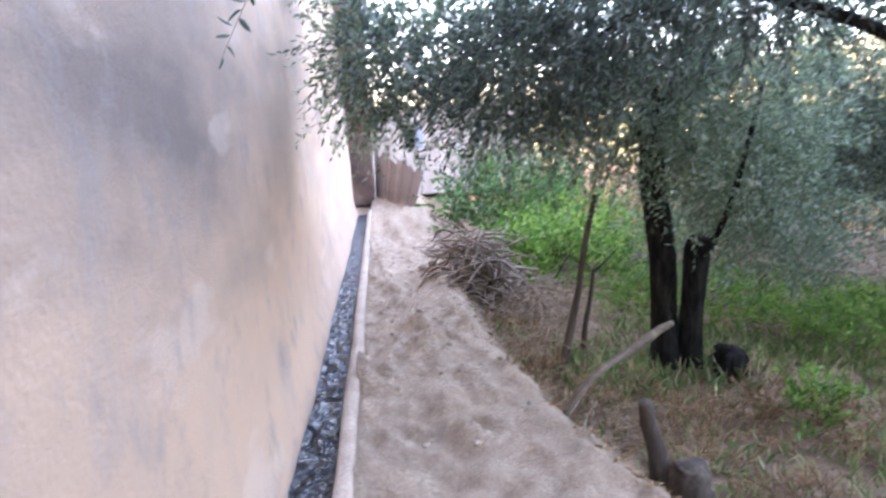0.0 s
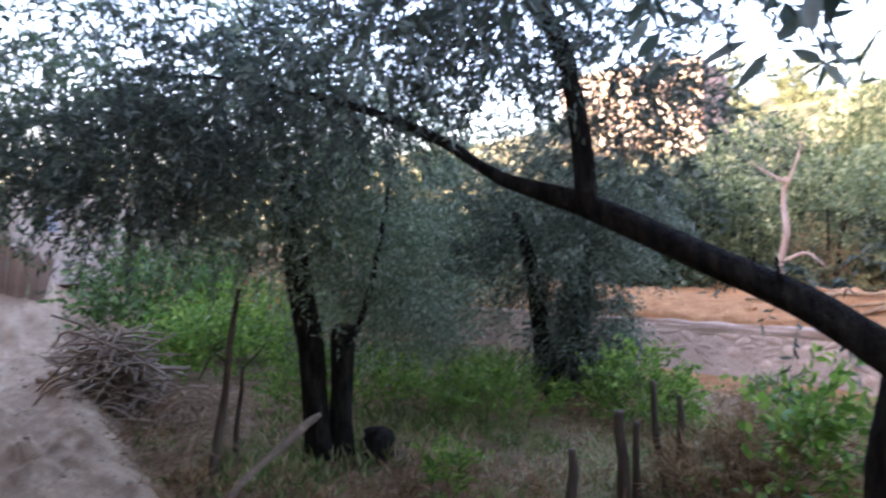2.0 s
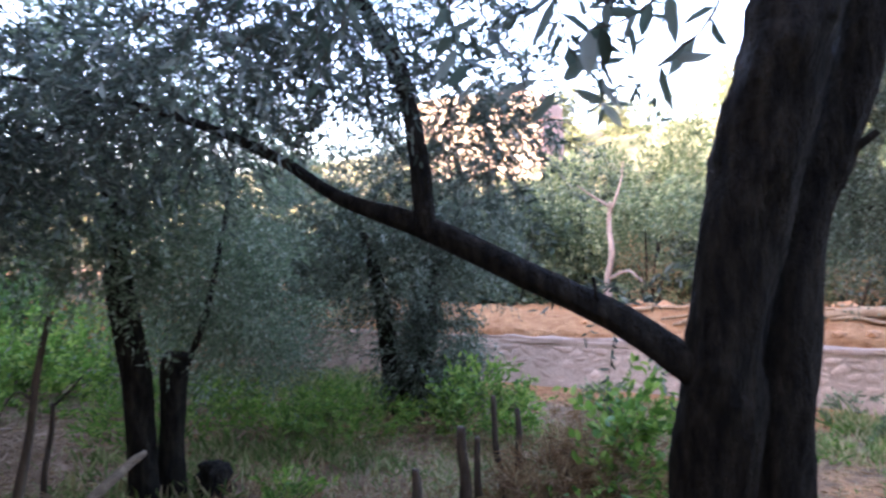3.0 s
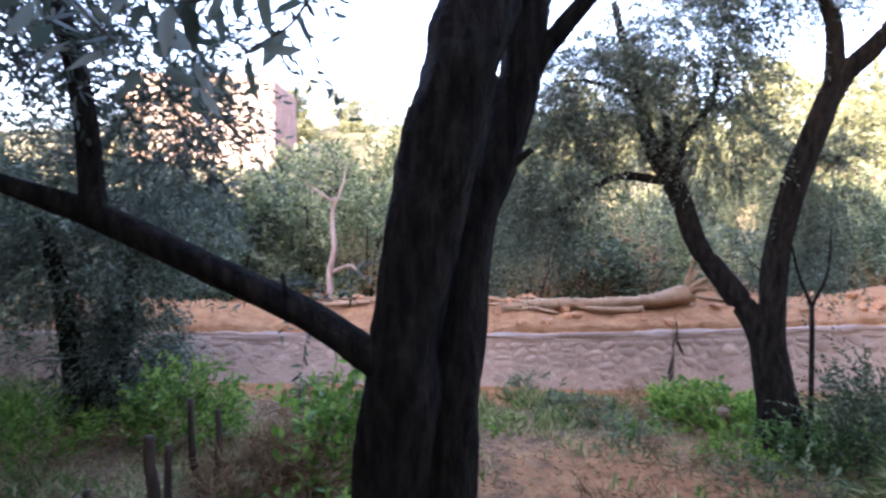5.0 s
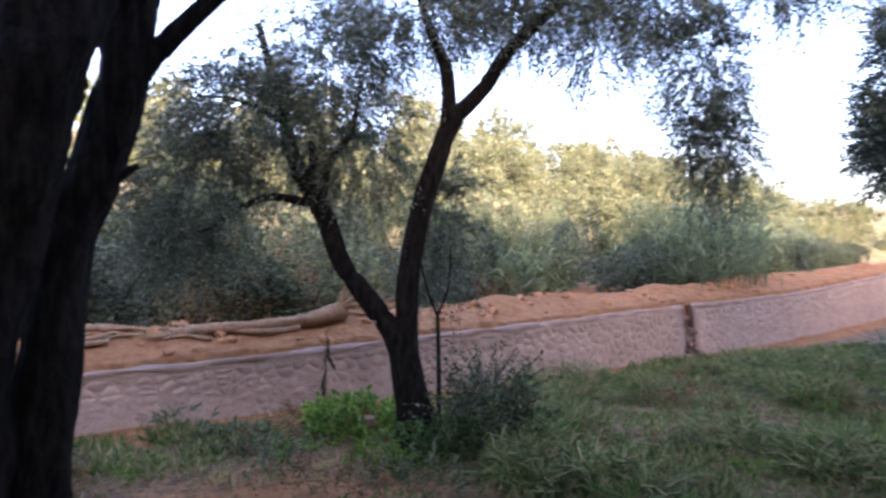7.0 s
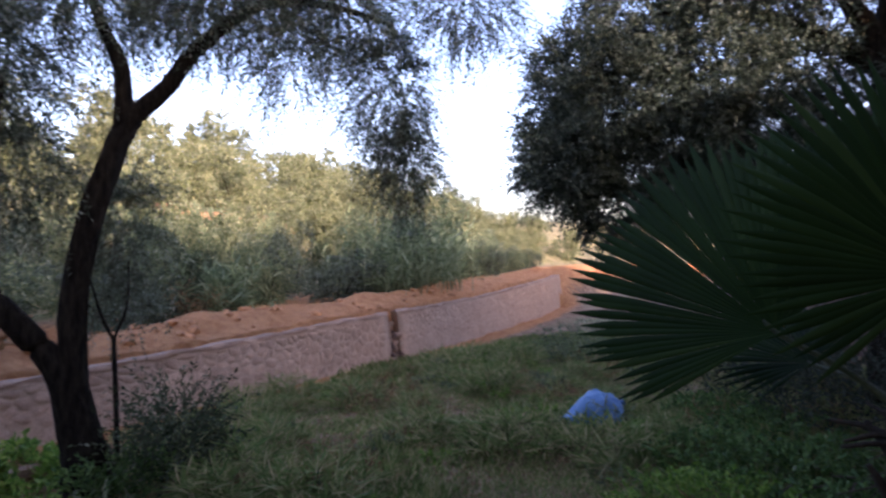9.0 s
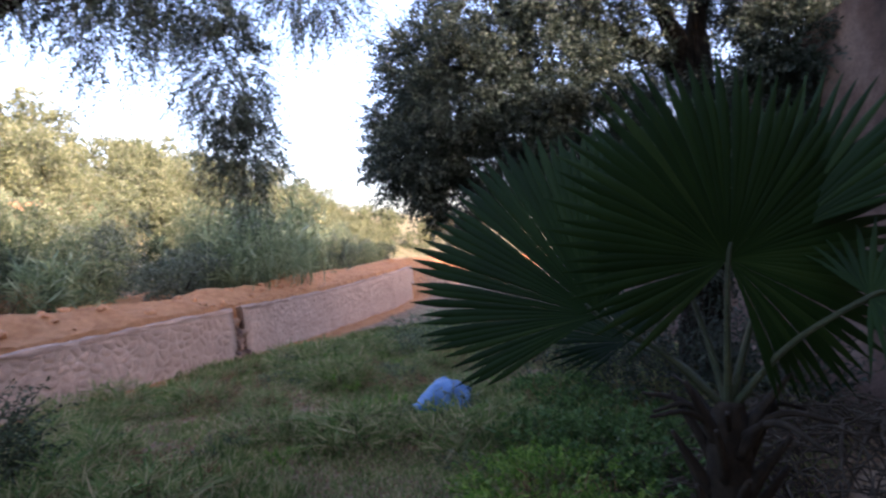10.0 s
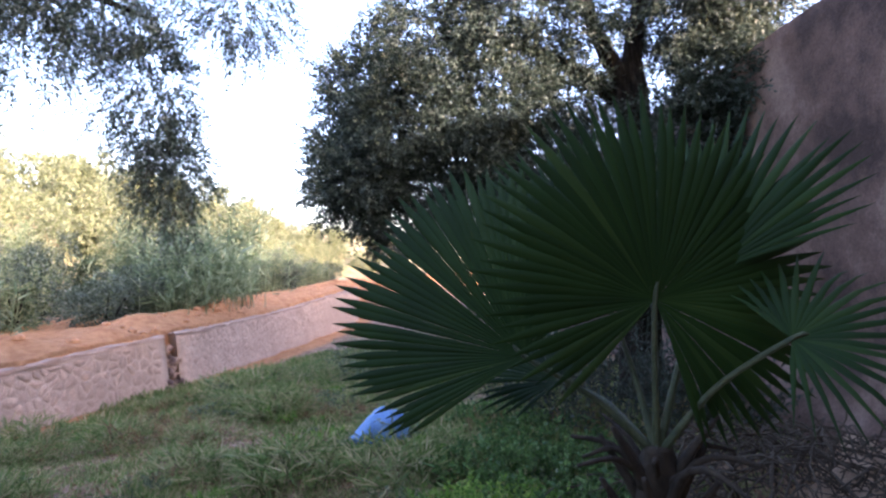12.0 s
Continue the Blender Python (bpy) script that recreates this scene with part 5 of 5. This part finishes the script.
for k, (rows, n) in enumerate(SPRAYS):
    line = smooth_line([(*r, 0.0024 - 0.0004 * i) for i, r in enumerate(rows)], 6)
    hang("stem", mesh_np("stem", *tube([(*r, 0.0026 - 0.0004 * i) for i, r in enumerate(rows)], 5, 5, 0.1, k), TWIG, True), near_twig)
    at = line[np.linspace(9, len(line) - 1, n).astype(int), :3]
    dd = unit(rs.normal(size=(n, 3)) * [0.7, 0.7, 0.4] + [0, 0, -0.55])
    if k == 1:      # a star of leaves at the tip
        at = np.vstack([at, np.repeat(line[-1:, :3], 7, 0)])
        th = np.linspace(0, 2 * np.pi, 7, endpoint=False)
        dd = np.vstack([dd, np.stack([0.7 * np.cos(th), -0.7 * np.cos(th), np.sin(th)], -1)])
    lv = leaves(at, dd, 0.046 if k == 1 else 0.058, 0.0125 if k == 1 else 0.0185, rs, 0.12, 0.12)
    hang("foliage", mesh_np("foliage", *lv, OLIVE_NEAR), near_twig)

# dead leaf stalk that hangs before the river wall
stalk = thing("dry_stalk", (7.96, -0.65, lz(7.96, -0.65)), "upright dry stalk with limp dead leaves", "dry plant")
hang("stem", mesh_np("stem", *tube([(0, 0, -0.05, 0.012), (0, 0.02, 0.5, 0.009), (0.0, 0.03, 1.15, 0.005), (0, -0.15, 1.1, 0.003)], 5, 4, 0.1, 1), DRY), stalk)
pp = np.stack([np.zeros(9), np.full(9, 0.02), np.linspace(0.55, 1.1, 9)], -1)
hang("dead_leaf", mesh_np("dead_leaf", *leaves(pp, rs.normal(size=(9, 3)) * 0.25 + [0, 0, -1], 0.28, 0.035, rs), POST), stalk)

# ---- blue sack on the grass ----
sack = thing("blue_sack", (5.62, -7.05, lz(5.62, -7.05)), "full blue woven plastic sack lying on the grass", "sack", turn=215)
n, m = 26, 36
th, ph = np.meshgrid(np.linspace(0.001, np.pi - 0.001, n), np.linspace(0, 2 * np.pi, m, endpoint=False), indexing="ij")
sg = lambda c, e: np.sign(c) * np.abs(c) ** e
x, y, z = 0.40 * sg(np.cos(ph), 0.75) * np.sin(th) ** 0.7, 0.26 * sg(np.sin(ph), 0.8) * np.sin(th) ** 0.7, 0.21 * sg(np.cos(th), 0.9)
pinch = step(0.02, 0.42, -x)
z = z * (1 - 0.75 * pinch) - 0.10 * pinch + 0.03 * np.sin(x * 9 + 1) + 0.018 * np.sin(x * 23 + y * 17) + 0.012 * np.sin(y * 41 - x * 19)
y = y * (1 - 0.25 * pinch) + 0.012 * np.sin(x * 31)
z = np.maximum(z + 0.17, -0.02)
i, j = np.meshgrid(np.arange(n - 1), np.arange(m), indexing="ij")
q = np.stack([i * m + j, (i + 1) * m + j, (i + 1) * m + (j + 1) % m, i * m + (j + 1) % m], -1)
hang("sack_body", mesh_np("sack_body", np.stack([x, y, z], -1), q, SACK, True), sack)
hang("tied_neck", mesh_np("tied_neck", *tube([(0.28, 0.04, 0.22, 0.06), (0.33, 0.05, 0.25, 0.028), (0.36, 0.05, 0.29, 0.04), (0.37, 0.06, 0.31, 0.02)], 12, 4, 0.25, 5), SACK, True), sack)

# ---- fan palms ----


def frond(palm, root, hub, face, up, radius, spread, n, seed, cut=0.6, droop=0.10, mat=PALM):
    """A fan of pleated blades about hub. face: the way its flat side looks; up: the way its middle blade points; spread: half its opening in degrees."""
    rs = np.random.default_rng(seed)
    root, hub, face, up = (np.array(a, float) for a in (root, hub, face, up))
    face = unit(face)
    up = unit(up - face * np.dot(up, face))
    side = np.cross(face, up)
    mid = (root + hub) / 2 + [0, 0, 0.10 * np.linalg.norm((hub - root)[:2])] - up * 0.03
    st = hang("stalk", mesh_np("stalk", *tube([(*root, 0.022), (*mid, 0.015), (*hub, 0.012), (*(hub + up * radius * 0.12), 0.006)], 7, 6, 0.06, seed), PETIOLE, True), palm)
    vs, qs = [], []
    step_a = 2 * radians(spread) / n
    tt = np.array([0.0, cut * 0.4, cut * 0.8, cut, cut + (1 - cut) * 0.4, cut + (1 - cut) * 0.75, 1.0])
    for k in range(n):
        a = -radians(spread) + (k + 0.5) * step_a + rs.normal(0, step_a * 0.10)
        R = radius * (1 - 0.36 * (abs(a) / radians(spread)) ** 2.2) * rs.uniform(0.93, 1.04)
        ax, ac = up * math.cos(a) + side * math.sin(a), -up * math.sin(a) + side * math.cos(a)
        half = np.minimum(R * tt * math.tan(step_a / 2) * 1.12, R * cut * math.tan(step_a / 2) * 1.12) * np.array([1, 1, 1, 0.92, 0.66, 0.30, 0.02])
        twist = rs.normal(0, 0.12)
        dr = droop * rs.uniform(0.4, 1.5)
        cen = hub + ax * (R * tt)[:, None] + np.array([0, 0, -1.0]) * (dr * R * np.clip(tt - 0.45, 0, 1) ** 2)[:, None] + face * (0.05 * R * np.sin(tt * 3))[:, None]
        ridge = face * (half * 0.55)[:, None]
        acr = ac[None] * np.cos(twist * tt)[:, None] + face[None] * np.sin(twist * tt)[:, None]
        vs.append(np.stack([cen - acr * half[:, None] - ridge * 0.5, cen + ridge * 0.5, cen + acr * half[:, None] - ridge * 0.5], 1).reshape(-1, 3))
        o = k * 21
        for s in range(6):
            b = o + s * 3
            qs += [[b, b + 1, b + 4, b + 3], [b + 1, b + 2, b + 5, b + 4]]
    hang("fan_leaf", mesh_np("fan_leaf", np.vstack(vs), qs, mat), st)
    return st


px0, py0 = 1.20, -3.81
palm = thing("fan_palm", (px0, py0, lz(px0, py0)), "young fan palm with broad dark green pleated leaves", "palm")
gz = lz(px0, py0)
hz_ = 0.93 - gz
hang("trunk", mesh_np("trunk", *tube([(0, 0, -0.15, 0.13), (0, 0, 0.5, 0.10), (0, 0, hz_ - 0.15, 0.10), (0, 0, hz_ + 0.05, 0.06)], 14, 6, 0.12, 151), BOOT, True), palm)
rs = np.random.default_rng(152)
for k in range(26):
    a, z = k * 2.4, 0.25 + (hz_ - 0.25) * k / 26
    d = np.array([math.cos(a), math.sin(a)])
    L = 0.14 + 0.12 * rs.uniform()
    hang("boot", mesh_np("boot", *tube([(d[0] * 0.08, d[1] * 0.08, z - 0.05, 0.035), (d[0] * 0.14, d[1] * 0.14, z + 0.06, 0.026), (d[0] * (0.14 + L * 0.5), d[1] * (0.14 + L * 0.5), z + L, 0.012)], 6, 3, 0.12, k), BOOT, True), palm)
rt = (0, 0, hz_)
P = lambda x, y, z: (x - px0, y - py0, z - gz)
cam_way = np.array([-0.28, 0.93, 0.15])
FRONDS = [  # hub, face, middle blade, radius, spread, blades, where the blades part, droop
    (P(1.74, -3.58, 1.37), (-0.35, 0.9, 0.25), (0.58, 0.34, 0.82), 1.08, 85, 50, 0.80, 0.05),
    (P(1.19, -3.79, 1.64), (-0.70, 0.68, 0.15), (-0.26, -0.20, 1.0), 1.02, 150, 66, 0.70, 0.08),
    (P(1.48, -4.00, 1.60), (-0.35, 0.9, 0.30), (0.32, 0.22, 1.0), 1.02, 88, 42, 0.66, 0.06),
    (P(0.66, -3.90, 1.48), (-0.15, 0.70, 0.70), (-0.75, -0.42, 0.12), 0.62, 118, 24, 0.34, 0.30),
    (P(1.02, -4.05, 1.75), (-0.1, 0.9, 0.4), (-0.40, -0.28, 1.0), 0.98, 48, 20, 0.6, 0.06),
    (P(1.85, -4.2, 1.15), (-0.3, 0.5, 0.8), (1.0, -0.3, 0.0), 0.6, 90, 26, 0.6, 0.1),
]
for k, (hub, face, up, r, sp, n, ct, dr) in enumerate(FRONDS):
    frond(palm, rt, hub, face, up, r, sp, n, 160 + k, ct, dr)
for k in range(9):
    a = k * 0.75 + 0.3
    L = rs.uniform(0.3, 0.6)
    hang("old_stalk", mesh_np("old_stalk", *tube([(0, 0, hz_ - 0.15, 0.02), (math.cos(a) * L * 0.5, math.sin(a) * L * 0.5, hz_ + 0.02, 0.015), (math.cos(a) * L, math.sin(a) * L, hz_ - 0.05 + 0.2 * rs.uniform(), 0.008)], 6, 4, 0.1, k), BOOT, True), palm)

# ---- stones on the path ----
rs = np.random.default_rng(171)
for k, (x, y, r) in enumerate([(0.50, 7.70, 0.085), (0.58, 7.45, 0.06), (0.66, 7.9, 0.07), (0.62, 6.8, 0.05)] + [(rs.uniform(-0.1, 0.85), rs.uniform(2.6, 12), rs.uniform(0.008, 0.03)) for _ in range(90)]):
    bm = bmesh.new()
    bmesh.ops.create_icosphere(bm, subdivisions=1 if r < 0.04 else 2, radius=r)
    for v in bm.verts:
        v.co *= 1 + 0.25 * noise.noise(v.co * (1.4 / r) + Vector((k, 0, 0)))
        v.co.z *= 0.7
    s = tagged(part("path_stone", bm, PEBBLE, smooth=r > 0.04), "pale rounded stone lying on the sandy path", "stone", "stones on the path")
    s.matrix_world = pose(x, y, lz(x, y) + r * 0.3, 0, 0, k * 50)
bm = bmesh.new()
box(bm, -0.45, -0.13, -0.04, 0.45, 0.13, 0.04)
bmesh.ops.bevel(bm, geom=bm.edges[:], offset=0.02, segments=2, affect="EDGES")
slab = tagged(part("stone_slab", bm, COPING), "flat pale slab lying among the weeds", "slab")
slab.matrix_world = pose(8.0, -1.35, lz(8.0, -1.35) + 0.05, 3, -4, 110)

# ---- grass and litter ----
rs = np.random.default_rng(181)
N = 430000
x, y = rs.uniform(0.9, 12.5, N), rs.uniform(-14, 9, N)
xe = np.interp(y, EDGE[:, 0], EDGE[:, 1])
s = river_s(x, y)
dens = np.clip(0.22 + 1.0 * waves(x, y, 1.3, 12) + 0.8 * waves(x, y, 4.5, 13) + 0.62 * step(-1.5, -3.5, y) + 0.35 * step(2.5, 4.5, x) * step(1.5, 3, y), 0.04, 1) * step(0.35, 1.1, x - xe) * (1 - step(-0.5, 0.0, s))
dens *= (1 - 0.9 * np.exp(-((x - 5.4) / 2.1) ** 2 - ((y + 0.1) / 1.9) ** 2)) * (1 - 0.93 * np.exp(-((x - 2.7) / 1.7) ** 2 - ((y - 3.6) / 1.5) ** 2))
keep = rs.uniform(0, 1, N) < dens
x, y = x[keep], y[keep]
p = np.stack([x, y, land(x, y) - 0.01], -1)
d = np.stack([rs.normal(0, 0.45, len(x)), rs.normal(0, 0.45, len(x)), np.ones(len(x))], -1)
tall = 0.45 + 0.9 * step(-0.2, 0.6, waves(x, y, 0.9, 14) + 0.5 * waves(x, y, 4, 15))
tagged(new("grass", mesh_np("grass", *leaves(p, d, 0.13 * tall, 0.0078, rs, 0.2, 0.4), GRASS)), "patchy short green and yellowing orchard grass", "grass", kind="stuff")
N = 45000
x, y = rs.uniform(0.7, 10, N), rs.uniform(-8, 8, N)
keep = (x - np.interp(y, EDGE[:, 0], EDGE[:, 1]) > 0.15) & (river_s(x, y) < -0.3)
x, y = x[keep], y[keep]
p = np.stack([x, y, land(x, y) + 0.008], -1)
d = np.stack([rs.normal(size=len(x)), rs.normal(size=len(x)), rs.normal(0, 0.15, len(x))], -1)
tagged(new("leaf_litter", mesh_np("leaf_litter", *leaves(p, d, 0.055, 0.014, rs), DRYLEAF)), "dry brown fallen leaves and straw on the earth", "leaf litter", kind="stuff")

# ---- the stones of the river wall ----


def cut(poly, p, n):
    """Keep of a polygon the side of p away from n."""
    out = []
    for k in range(len(poly)):
        a, b = poly[k - 1], poly[k]
        da, db = (a[0] - p[0]) * n[0] + (a[1] - p[1]) * n[1], (b[0] - p[0]) * n[0] + (b[1] - p[1]) * n[1]
        if (da <= 0) != (db <= 0):
            t = da / (da - db)
            out.append((a[0] + (b[0] - a[0]) * t, a[1] + (b[1] - a[1]) * t))
        if db <= 0:
            out.append(b)
    return out


rs = np.random.default_rng(191)
seeds = []
for row in range(7):
    u = rs.uniform(0, 0.2)
    while u < 31.6:
        seeds.append((u + rs.normal(0, 0.05), (row + 0.5) / 7 + rs.normal(0, 0.05)))
        u += rs.uniform(0.09, 0.33)
seeds = np.array(seeds)
HV = 0.95
rest = {True: [], False: []}
count = 0
for u, v in seeds:
    yc = 8.8 - u
    H = float(TOPS(yc)) - 0.10 - (FOOT - 0.05)
    if abs(yc - GAP) < 0.36:
        continue
    poly = [(u - 0.4, 0.0), (u + 0.4, 0.0), (u + 0.4, HV), (u - 0.4, HV)]
    near = seeds[(np.abs(seeds[:, 0] - u) < 0.6) & (np.abs(seeds[:, 1] - v) < 0.6)]
    gap = rs.uniform(0.005, 0.020)
    for a, b in near:
        d = np.array([a - u, (b - v) * HV])
        L = float(np.hypot(*d))
        if L > 1e-6 and poly:
            d /= L
            poly = cut(poly, (u + d[0] * (L / 2 - gap), v * HV + d[1] * (L / 2 - gap)), d)
    if len(poly) < 4:
        continue
    P2 = np.array(poly)
    c2 = P2.mean(0)
    # round the corners: each corner becomes two
    nxt, prv = np.roll(P2, -1, 0), np.roll(P2, 1, 0)
    P2 = np.stack([P2 * 0.74 + prv * 0.26, P2 * 0.74 + nxt * 0.26], 1).reshape(-1, 2)
    n = len(P2)
    proud = rs.uniform(0.0015, 0.011) if yc > GAP else rs.uniform(0.001, 0.005)
    rings = [(1.0, -0.02), (0.98, proud * 0.6), (0.80, proud + 0.006)]
    pts = [(c2 + (P2 - c2) * f, hh + (rs.normal(0, 0.003, n) if hh > 0 else 0)) for f, hh in rings]
    tri = []
    for q2, hh in pts + [(c2[None], np.array([proud + 0.009]))]:
        yy_ = 8.8 - q2[:, 0]
        f = q2[:, 1] / HV
        top = TOPS(yy_) - 0.10
        tri.append(np.stack([RX(yy_) + 0.03 + 0.21 * f - hh, yy_, FOOT - 0.05 + f * (top - FOOT + 0.05) + 0.22 * hh], -1))
    V = np.vstack(tri)
    k = np.arange(n)
    k1 = (k + 1) % n
    q = np.vstack([np.stack([k + o, k + o + n, k1 + o + n, k1 + o], -1) for o in (0, n)] + [np.stack([2 * n + e, np.full(len(e), 3 * n), 2 * n + (e + 2) % n, 2 * n + (e + 1) % n], -1) for e in [np.arange(0, n, 2)]])
    if -5.9 < yc < 4.4 and count < 300:
        hang("stone", mesh_np("stone", V, q, STONE), wall_a)
        count += 1
    else:
        rest[yc > GAP].append((V, q))
for near, w in ((True, wall_a), (False, wall_b)):
    tagged(hang("stonework", mesh_np("stonework", *join(rest[near]), STONE), w), kind="stuff")
